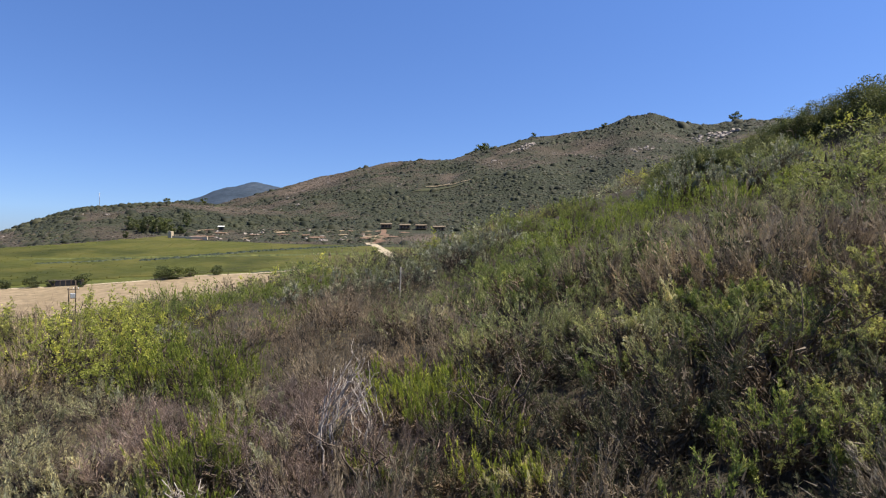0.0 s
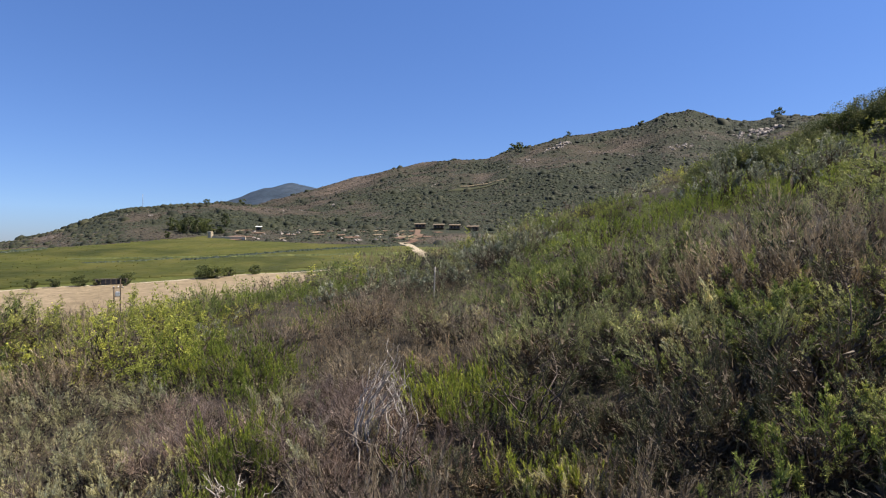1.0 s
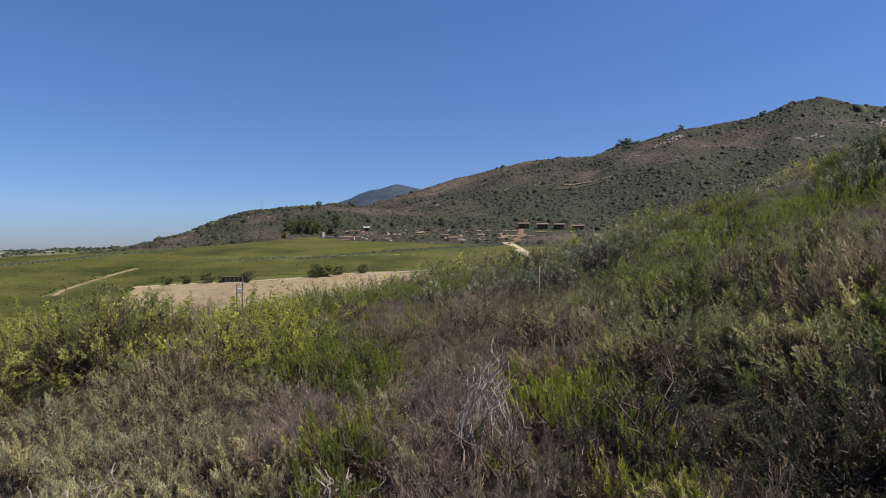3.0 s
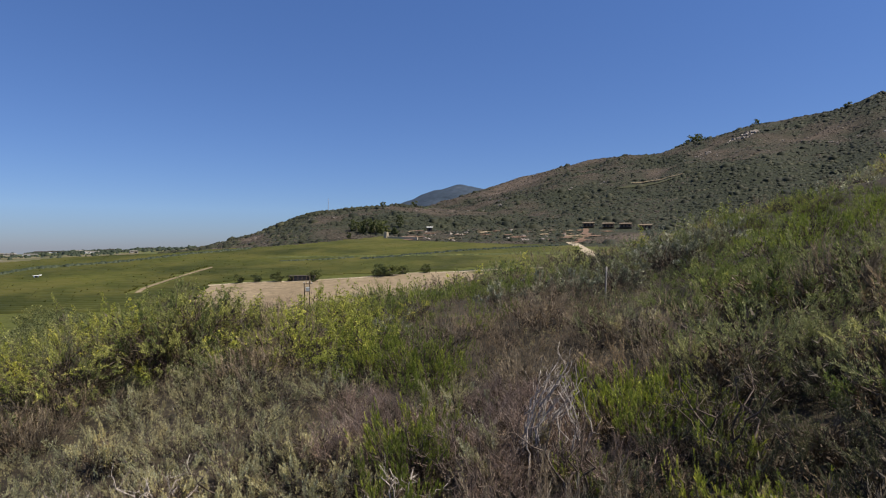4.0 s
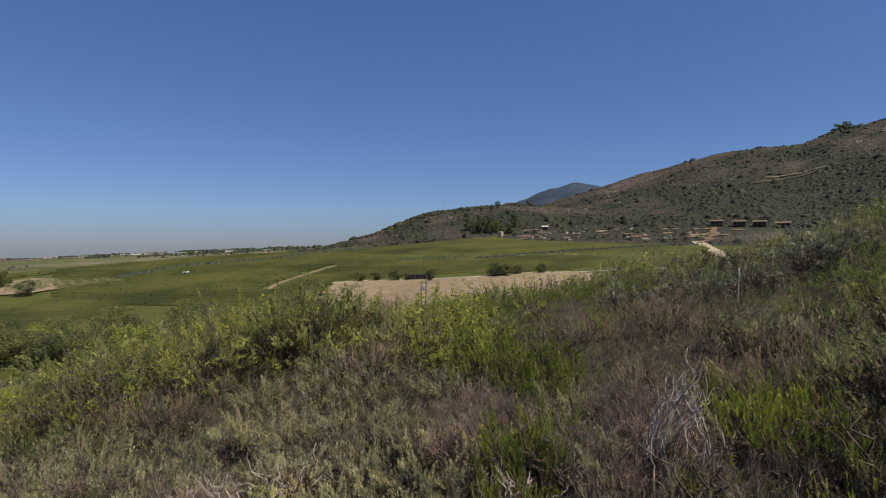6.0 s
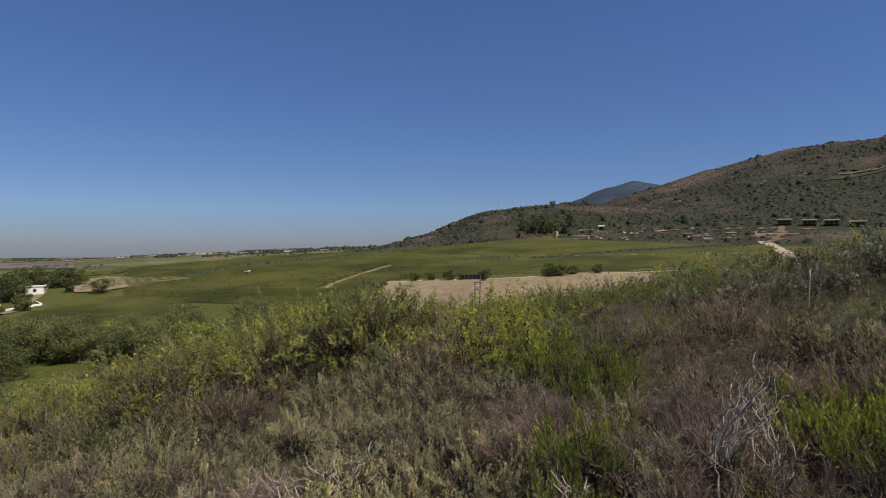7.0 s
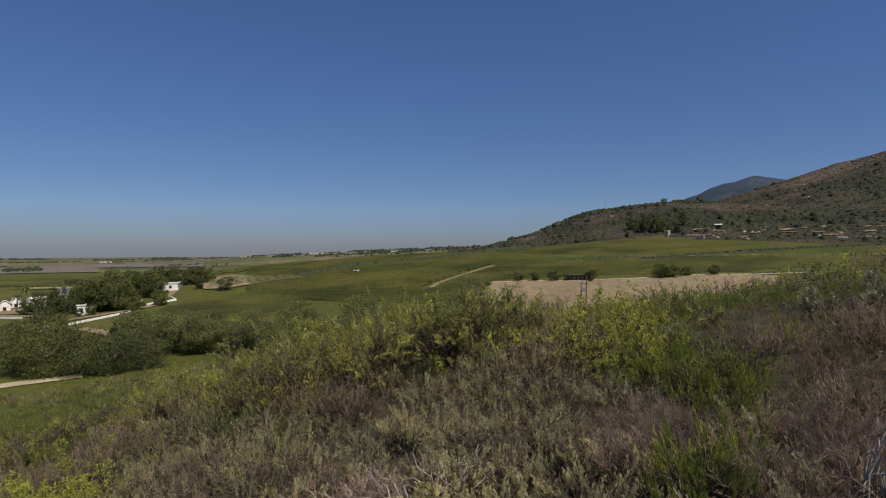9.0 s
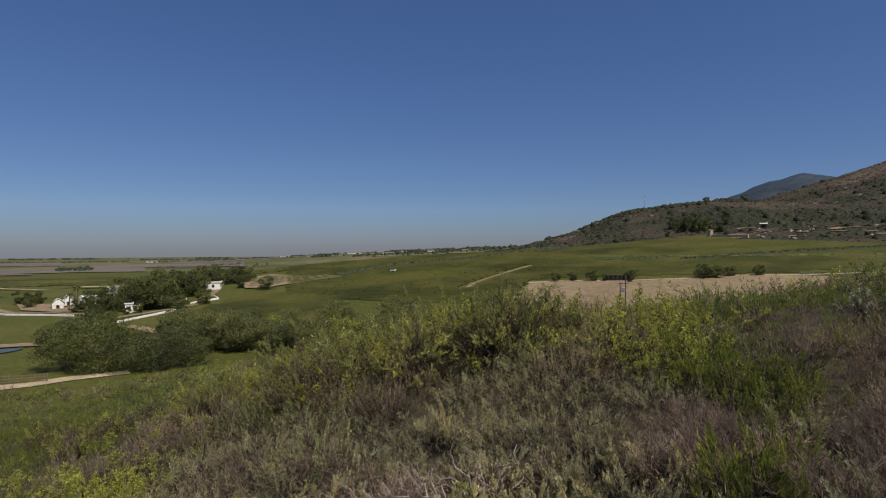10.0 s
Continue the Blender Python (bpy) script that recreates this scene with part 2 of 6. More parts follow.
# skylines of the ridges: bearing in degrees, elevation in degrees as seen from the slope
LOW_RIDGE = [(-60, -4), (-52, -2.2), (-46, -0.9), (-41.7, -0.2), (-39.2, 0.35), (-36.7, 0.95), (-34.9, 1.65), (-33.1, 2.45), (-31.2, 3.05), (-29.1, 3.4), (-27, 3.65), (-25, 3.8), (-23.4, 4.05), (-22, 3.9), (-20.5, 3.85), (-15, 3.4), (-8, 2.6), (2, 1.6), (20, 1)]
MAIN_RIDGE = [(-34, -3), (-26, 2.2), (-20, 3.78), (-15.5, 5.23), (-12, 6.33), (-8, 7.28), (-2.6, 7.93), (0.9, 7.88), (2.5, 8.38), (3.6, 8.68), (6.2, 9.38), (8.3, 9.98), (11.9, 10.13), (14.9, 10.63), (16.9, 11.33), (18.9, 11.28), (21, 10.73), (23.5, 10.48), (25.7, 10.73), (29.4, 10.48), (36, 10.28), (50, 8.88)]
BLUE_HILL = [(-30, -1), (-27, 1.5), (-22.5, 4.2), (-19.6, 5.4), (-17.3, 5.75), (-15.2, 5.5), (-12, 4.6), (-8, 2), (-3, -1)]
FAR_RISE = [(-75, -1.6), (-66, -1.1), (-59.6, -0.75), (-52.4, -0.43), (-42.5, 0.0), (-36.5, 0.4), (-30, 0.5), (-22, 0.0), (-12, -2.0)]
CREST = [(-180, 60), (-100, 85), (-84, 85), (-70, 85), (-60, 74), (-50, 46), (-43, 36), (-30, 36), (-15, 40), (0, 44), (12, 48), (25, 54), (40, 60), (90, 70), (180, 60)]


def ridge(az, d, table, start, crest, fall, lower):
    top = EYE + crest * np.tan(np.radians(np.interp(az, [p[0] for p in table], [p[1] for p in table])))
    s = np.clip((d - start) / (crest - start), 0, 1)
    lower = np.minimum(lower, top - 3)
    z = lower + (top - lower) * (0.35 * s + 0.65 * s * s * (3 - 2 * s)) - np.maximum(d - crest, 0) * fall
    return np.where(d < start, -200, z)


def height_valley(x, y):
    """The vineyards' slope and the plain to the west of it."""
    az, d = polar(x, y)
    field = np.minimum(-0.0154 * x + 0.1023 * y - 29.9, 16 + 0.02 * (d - 400))
    brow = np.interp(az, [-62, -55, -50, -43, -38, -30], [365, 368, 372, 360, 372, 385])
    field = field - np.interp(az, [-58, -42, -34, -24], [0.2, 0.2, 0.09, 0.0]) * np.maximum(d - brow, 0)
    return softmax(field, -18.5 - 0.0112 * np.maximum(d - 300, 0), 4)


def height(x, y):
    x, y = np.asarray(x, float), np.asarray(y, float)
    az, d = polar(x, y)
    near = np.where(x > 0, 0.30 * x, 0.20 * x) + 0.09 * y + 1.2 * np.exp(-((x + 20) ** 2 + (y - 24) ** 2) / 162) + 0.35 * np.exp(-((x + 17) ** 2 + (y - 27) ** 2) / 110)
    near = near + 0.25 * rough_noise(x, y, 7, 3, 2)
    near = np.where(az < -45, softmax(near, -18.5 + 0 * near, 3), near)
    valley = height_valley(x, y)
    crest = np.interp(az, [p[0] for p in CREST], [p[1] for p in CREST])
    z = near + (valley - near) * smooth(crest, crest * 1.5 + 55, d)
    z = np.where((az > -75) & (az < -12), np.maximum(z, ridge(az, d, FAR_RISE, 800, 1500, 0.02, -24)), z)
    rough = rough_noise(x, y, 130, 5, 5)
    wide = smooth(450, 900, d)
    edge = smooth(-56, -44, az) * (1 - smooth(45, 75, az))
    low = ridge(az, d, LOW_RIDGE, 385, 650, 0.10, 2) + 5 * rough * smooth(400, 600, d) * (1 - 0.8 * smooth(580, 650, d))
    main = ridge(az, d, MAIN_RIDGE, 395, 1150, 0.12, 9) + 20 * rough * wide * (1 - 0.85 * smooth(980, 1150, d))
    blue = ridge(az, d, BLUE_HILL, 1700, 2500, 0.2, 30) + 20 * rough * smooth(1900, 2300, d)
    hills = np.maximum(np.maximum(np.where(az < 30, low, -200), main), blue)
    hills = np.where(edge > 0, z + (np.maximum(hills, z) - z) * edge, z)
    return hills


def ground_at(x, y):
    return float(height(np.array([x]), np.array([y]))[0])


def mesh_data(name, verts, faces, mats=(), slots=None, smooth_shade=False, tone=None):
    """A mesh from arrays: verts (n, 3), faces (m, 3) or (m, 4), and a tone for each vertex."""
    verts, faces = np.asarray(verts, np.float32), np.asarray(faces, np.int32)
    me = bpy.data.meshes.new(name)
    k = faces.shape[1]
    me.vertices.add(len(verts))
    me.vertices.foreach_set("co", verts.ravel())
    me.loops.add(faces.size)
    me.loops.foreach_set("vertex_index", faces.ravel())
    me.polygons.add(len(faces))
    me.polygons.foreach_set("loop_start", np.arange(0, faces.size, k, dtype=np.int32))
    me.polygons.foreach_set("loop_total", np.full(len(faces), k, np.int32))
    for m in mats:
        me.materials.append(m)
    if slots is not None:
        me.polygons.foreach_set("material_index", np.asarray(slots, np.int32))
    if smooth_shade:
        me.polygons.foreach_set("use_smooth", np.ones(len(faces), bool))
    me.attributes.new("tone", "FLOAT", "POINT").data.foreach_set("value", np.full(len(verts), 0.5, np.float32) if tone is None else np.asarray(tone, np.float32))
    me.update(calc_edges=True)
    return me


def grid_faces(rows, cols, wrap=False):
    i, j = np.meshgrid(np.arange(rows - 1), np.arange(cols if wrap else cols - 1), indexing="ij")
    i, j = i.ravel(), j.ravel()
    k = (j + 1) % cols
    return np.stack([i * cols + j, i * cols + k, (i + 1) * cols + k, (i + 1) * cols + j], 1)


def vine_top(az):
    """How far the vines reach up the valley slope, by bearing."""
    return np.interp(az, [-60, -50, -43, -38, -36, -31, -24.5, -22, -15, -6.5], [368, 372, 362, 370, 366, 380, 420, 378, 352, 335])


# the cover of the hillside: bearing, elevation seen from the slope, half widths of both, weight (green thickets above nought, open brown ground below)
HILL_COVER = [(2, 3.6, 9, 1.6, 0.8), (-4, 5.0, 3, 0.6, 0.3), (10, 5.6, 6, 1.4, 0.5), (22, 11.0, 8, 1.0, 0.55), (18, 7.5, 8, 1.5, 0.3), (-30, 2.6, 5, 1.0, 0.35), (-24, 2.6, 3, 0.8, 0.5),
              (-17, 2.6, 4, 0.5, 0.35), (-33, 2.2, 1.5, 0.7, 0.5), (0.5, 7.6, 2.5, 0.6, 0.6), (9, 8.0, 6, 0.9, -0.56), (-9, 6.4, 5, 0.8, -0.45), (-14, 4.4, 4, 0.9, -0.35), (14, 9.2, 3, 0.5, -0.35),
              (-36.5, 0.9, 1.2, 0.4, -0.7), (-34, 1.9, 2.0, 0.6, 0.5), (-12, 1.2, 9, 0.7, -0.17), (-20, 3.6, 4, 0.3, -0.28), (-6, 7.4, 4, 0.4, 0.2)]


def hill_cover(x, y):
    az, d = polar(x, y)
    el = np.degrees(np.arctan2(height(x, y) - EYE, d))
    c = 0.95 * rough_noise(x, y, 95, 17, 4) + 0.45 * rough_noise(x, y, 28, 41, 2)
    for a, e, wa, we, g in HILL_COVER:
        c = c + g * np.exp(-0.5 * ((az - a) / wa) ** 2 - 0.5 * ((el - e) / we) ** 2)
    return c


def build_ground():
    az = np.concatenate([np.arange(-92, 44, 0.36), np.arange(44, 268, 4.0)])
    d = np.concatenate([[0.02], 1.5 * (70 / 1.5) ** (np.arange(60) / 60), np.linspace(70, 460, 60, endpoint=False),
                        np.linspace(460, 1200, 70, endpoint=False), np.geomspace(1200, 4900, 22)])
    dd, aa = np.meshgrid(d, np.radians(az), indexing="ij")
    x, y = dd * np.sin(aa), dd * np.cos(aa)
    z = height(x, y)
    faces = grid_faces(len(d), len(az), True)
    v = np.stack([x, y, z], -1).reshape(-1, 3)
    c = v[faces].mean(1)
    ca, cd = polar(c[:, 0], c[:, 1])
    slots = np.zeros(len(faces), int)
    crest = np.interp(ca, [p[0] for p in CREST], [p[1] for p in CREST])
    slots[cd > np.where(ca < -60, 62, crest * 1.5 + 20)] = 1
    hill = c[:, 2] > height_valley(c[:, 0], c[:, 1]) + 1.0
    slots[(cd > 820)] = 2
    slots[(cd > 365) & hill] = 3
    slots[(cd > vine_top(ca) + 3) & (cd < 700) & (ca > -52) & (ca < 40)] = 3
    slots[(ca < -34) & (cd > 800)] = 2
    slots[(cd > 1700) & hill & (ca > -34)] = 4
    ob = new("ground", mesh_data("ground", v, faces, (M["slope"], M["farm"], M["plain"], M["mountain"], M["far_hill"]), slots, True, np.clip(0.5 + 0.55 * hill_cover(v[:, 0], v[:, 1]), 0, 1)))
    return tagged(ob, "scrubby slope, green valley floor and brown hills", "ground", kind="structure")


ground = build_ground()


# ---- plants ----
UP = np.array([0.0, 0.0, 1.0])


def unit(v):
    return v / np.maximum(np.linalg.norm(v, axis=-1, keepdims=True), 1e-9)


def blades(rng, at, way, length, width):
    """Leaves: a pointed blade each."""
    side = unit(np.cross(way, unit(rng.normal(size=way.shape))))
    length, width = length[:, None], width[:, None]
    v = np.stack([at + side * width / 2, at - side * width / 2, at + way * length], 1)
    return v.reshape(-1, 3), np.arange(3 * len(at)).reshape(-1, 3)


def prongs(a, b, ra, rb):
    """Three-sided tapered sticks from a to b."""
    w = unit(b - a)
    u = unit(np.cross(w, np.where(abs(w[:, 2:3]) > 0.9, np.array([1.0, 0, 0]), UP)))
    v = np.cross(w, u)
    ring = []
    for p, r in ((a, ra), (b, rb)):
        for k in range(3):
            c, s = math.cos(k * 2.094), math.sin(k * 2.094)
            ring.append(p + (u * c + v * s) * r[:, None])
    pts = np.stack(ring, 1)
    i = np.arange(len(a))[:, None] * 6
    f = [i + q for q in ([0, 1, 4], [0, 4, 3], [1, 2, 5], [1, 5, 4], [2, 0, 3], [2, 3, 5])]
    return pts.reshape(-1, 3), np.concatenate(f)


def join(pieces):
    vs, fs, n = [], [], 0
    for v, f in pieces:
        vs.append(v), fs.append(f + n)
        n += len(v)
    return np.concatenate(vs), np.concatenate(fs)


# stems, tilt, sprays, spray length, spread, leaf length, leaf width, hug (leaves lie along the spray), plume half width, upright, height, girth, leaves against the usual number
KINDS = {
    "broom": (16, 0.95, 110, 0.40, 0.34, 0.060, 0.0062, 0.86, 0.016, 0.75, 0.95, 0.22, 0.9),
    "sage": (13, 1.05, 90, 0.30, 0.36, 0.036, 0.0085, 0.72, 0.024, 0.7, 0.82, 0.24, 1.0),
    "plume": (12, 1.1, 90, 0.32, 0.4, 0.036, 0.0085, 0.72, 0.026, 0.62, 0.9, 0.22, 1.0),
    "heath": (13, 1.1, 100, 0.30, 0.45, 0.034, 0.0085, 0.66, 0.022, 0.55, 0.9, 0.22, 1.0),
    "spear": (30, 0.7, 120, 0.26, 0.2, 0.050, 0.0105, 0.86, 0.014, 0.85, 0.8, 0.38, 0.8),
    "leafy": (13, 1.2, 120, 0.20, 0.8, 0.034, 0.0165, 0.35, 0.024, 0.3, 1.0, 0.15, 0.95),
    "olive": (13, 1.2, 120, 0.20, 0.8, 0.034, 0.015, 0.4, 0.022, 0.3, 1.05, 0.15, 0.95),
    "silver": (12, 1.2, 80, 0.20, 0.7, 0.062, 0.022, 0.45, 0.020, 0.4, 1.0, 0.15, 0.5),
    "green": (15, 1.1, 110, 0.22, 0.4, 0.042, 0.0115, 0.62, 0.022, 0.6, 0.8, 0.3, 0.95),
    "bare": (22, 1.0, 150, 0.40, 0.62, 0.150, 0.0045, 0.7, 0.020, 0.5, 0.75, 0.32, 0.4),
}


def plant(kind, leaves, seed, swell=1.0, fine=False):
    """Stems, dead inner leaves and living sprays of one shrub about a metre across, its foot at the origin."""
    rng = np.random.default_rng(seed)
    ns, tilt, nt, lt, spread, ll, lw, hug, plume, upright, tall, girth, share = KINDS[kind]
    leaves = int(leaves * share)
    th = np.arange(ns) * 2.4 + rng.normal(0, 0.35, ns)
    foot = np.stack([np.cos(th), np.sin(th), np.zeros(ns)], 1) * (girth * np.sqrt(rng.random(ns)))[:, None]
    ti = tilt * np.sqrt((np.arange(ns) + rng.random(ns)) / ns)
    th2 = th + rng.normal(0, 0.5, ns)
    length = tall * rng.uniform(0.6, 1.12, ns) * (1 - 0.2 * ti)
    out = np.stack([np.cos(th2), np.sin(th2), np.zeros(ns)], 1)

    def along(i, s):
        a = ti[i] * (0.75 + 0.4 * s)
        return foot[i] + (out[i] * np.sin(a)[:, None] + UP * np.cos(a)[:, None]) * (length[i] * s)[:, None]
    ids = np.arange(ns)
    sticks = []
    for s0, s1 in ((0.0, 0.4), (0.4, 0.8)):
        r0, r1 = 0.011 * (1 - s0), 0.011 * (1 - s1)
        sticks.append(prongs(along(ids, np.full(ns, s0)), along(ids, np.full(ns, s1)), np.full(ns, r0), np.full(ns, r1)))
    # sprays stand in bunches near the ends of the stems
    si = rng.integers(0, ns, nt)
    ts = 1 - 0.5 * rng.random(nt) ** 1.5
    tp = along(si, ts) + rng.normal(size=(nt, 3)) * 0.035
    tw = unit(out[si] * np.sin(ti[si])[:, None] + UP * (np.cos(ti[si]) + upright)[:, None] + rng.normal(size=(nt, 3)) * spread)
    tl = lt * rng.uniform(0.5, 1.25, nt)
    tp = tp - tw * (0.35 * tl)[:, None]
    if not fine:
        sticks.append(prongs(tp, tp + tw * tl[:, None] * 0.9, np.full(nt, 0.003), np.full(nt, 0.001)))
    # dry old foliage fills the inside of the shrub, coloured dark as shade
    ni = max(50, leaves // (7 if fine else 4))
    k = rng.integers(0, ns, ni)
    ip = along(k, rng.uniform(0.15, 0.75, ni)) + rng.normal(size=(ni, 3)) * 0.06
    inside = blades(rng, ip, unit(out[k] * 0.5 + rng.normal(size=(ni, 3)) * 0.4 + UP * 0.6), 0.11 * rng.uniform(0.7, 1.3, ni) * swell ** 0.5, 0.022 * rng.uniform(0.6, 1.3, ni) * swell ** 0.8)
    j = rng.integers(0, nt, leaves)
    u = rng.random(leaves) ** 0.75
    round_ = unit(np.cross(tw[j], rng.normal(size=(leaves, 3))))
    at = tp[j] + tw[j] * (tl[j] * u)[:, None] + round_ * (plume * rng.uniform(0.1, 1.0, leaves) * (1.25 - 0.8 * u) * swell ** 0.5)[:, None]
    way = unit(tw[j] * hug + round_ * (1 - hug) + rng.normal(size=(leaves, 3)) * 0.16)
    leaf = blades(rng, at, way, ll * swell * rng.uniform(0.6, 1.35, leaves), lw * swell * rng.uniform(0.7, 1.3, leaves))
    # random tone per spray, lightened outwards to paint lit tips into the colour
    tone = np.repeat(np.clip(0.75 * rng.random(nt)[j] + 0.35 * u - 0.05, 0, 1), 3)
    return (*join(sticks), None), (*inside, None), (*leaf, tone)


def shrub_parts(kind, name, leaves, seed, swell=1.0):
    """The three meshes of a shrub: stems, shade-darkened old foliage, foliage."""
    got = plant(kind, leaves, seed, swell)
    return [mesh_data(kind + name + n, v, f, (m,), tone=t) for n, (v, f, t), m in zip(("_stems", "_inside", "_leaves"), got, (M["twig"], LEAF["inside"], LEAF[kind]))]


# where each kind grows: bearing, distance, half widths of both, weight
PATCHES = {}
PATCHES["broom"] = [(-8, 14, 14, 6, 2.2), (24, 15, 4, 2, 1.6), (29, 20, 4, 3, 2.4), (-25, 9, 10, 3, 1.3), (-10, 20, 8, 4, 1.8), (-52, 16, 10, 6, 1.0), (-38, 8, 10, 3, 0.8), (-62, 12, 8, 4, 1.4), (-71, 27, 6, 4, 2.0), (-3, 22, 6, 5, 1.2)]
PATCHES["sage"] = [(-28, 10, 13, 4, 2.6), (-52, 11, 16, 6, 4.4), (-12, 8, 8, 2, 0.8), (-36, 16, 9, 4, 3.2), (-63, 12, 9, 5, 3.0), (-18, 17, 6, 4, 0.9), (-70, 15, 8, 5, 0.7), (30, 12, 6, 3, 0.6)]
PATCHES["plume"] = [(32, 9, 5, 2, 2.4), (20, 18, 12, 6, 3.0), (26, 32, 12, 9, 3.0), (6, 21, 8, 5, 2.4), (-6, 22, 8, 4, 1.2), (14, 13, 6, 3, 1.6), (-67, 22, 9, 6, 2.4), (-40, 18, 8, 3, 1.2), (-78, 14, 8, 5, 1.2), (0, 34, 8, 6, 1.6)]
PATCHES["heath"] = [(18, 9, 11, 3.5, 3.2), (6, 7.2, 9, 2.4, 5.0), (34, 14, 7, 4, 1.6), (10, 12, 7, 3, 2.2), (-14, 22, 8, 4, 1.2), (24, 30, 10, 8, 0.7), (-4, 34, 8, 5, 1.0), (-56, 24, 8, 4, 0.9), (30, 42, 8, 8, 2.0), (-80, 16, 8, 5, 0.9)]
PATCHES["spear"] = [(8, 27, 7, 5, 1.6), (0.3, 10.4, 5.5, 1.2, 22.0), (-21, 16, 6, 2.6, 9.0), (-25, 8.6, 4, 1.4, 9.0), (14, 34, 8, 7, 2.2), (16, 15, 5, 3, 1.0), (-17, 30, 8, 4, 3.0), (-80, 8.5, 8, 2, 0.8)]
PATCHES["leafy"] = [(16, 22, 4, 3, 1.2), (-76, 60, 14, 35, 0.8), (-33, 24.5, 8, 3, 1.4), (-45, 25, 8, 4, 0.8), (-57, 21, 4, 2, 1.6), (-83, 9, 6, 2.2, 3.4), (10, 24, 8, 8, 0.6), (22, 40, 10, 8, 0.2), (27, 16, 6, 4, 0.9), (-22, 30, 8, 5, 1.5)]
PATCHES["olive"] = [(-70, 70, 14, 30, 1.2), (26, 7.5, 8, 2, 2.2), (32, 14, 6, 3, 0.9), (30, 50, 8, 10, 1.2), (-48, 32, 10, 5, 2.2), (-58, 30, 8, 6, 2.6), (12, 12, 6, 3, 1.2), (-70, 30, 10, 8, 1.0), (15, 40, 10, 8, 1.0), (-84, 30, 8, 10, 0.5)]
PATCHES["green"] = [(-80, 60, 9, 25, 3.5), (-80, 26, 6, 8, 1.2), (-15, 31, 10, 5, 3.2), (17, 13, 9, 4, 2.2), (8, 22, 10, 6, 1.6), (20, 30, 10, 8, 1.2), (-15, 24, 8, 4, 0.9), (-72, 20, 10, 8, 1.4)]
PATCHES["bare"] = [(-26, 15, 3.0, 1.4, 3.0), (-16, 10, 4, 1.6, 3.0), (-8, 9.5, 4, 1.6, 4.0), (-48, 9, 5, 1.5, 2.0)]
PATCHES["silver"] = [(-9, 40, 2, 2.5, 2.0), (-2, 41, 3, 2.5, 2.4), (18, 46, 5, 4, 2.0), (25, 46, 4, 4, 1.0), (-24, 27, 1.2, 1.2, 2.0)]
NAMES = list(PATCHES)
BASE = {"broom": 0.35, "sage": 0.3, "plume": 0.3, "heath": 0.2, "spear": 0.1, "leafy": 0.18, "olive": 0.25, "green": 0.14, "bare": 0.16, "silver": 0.0}


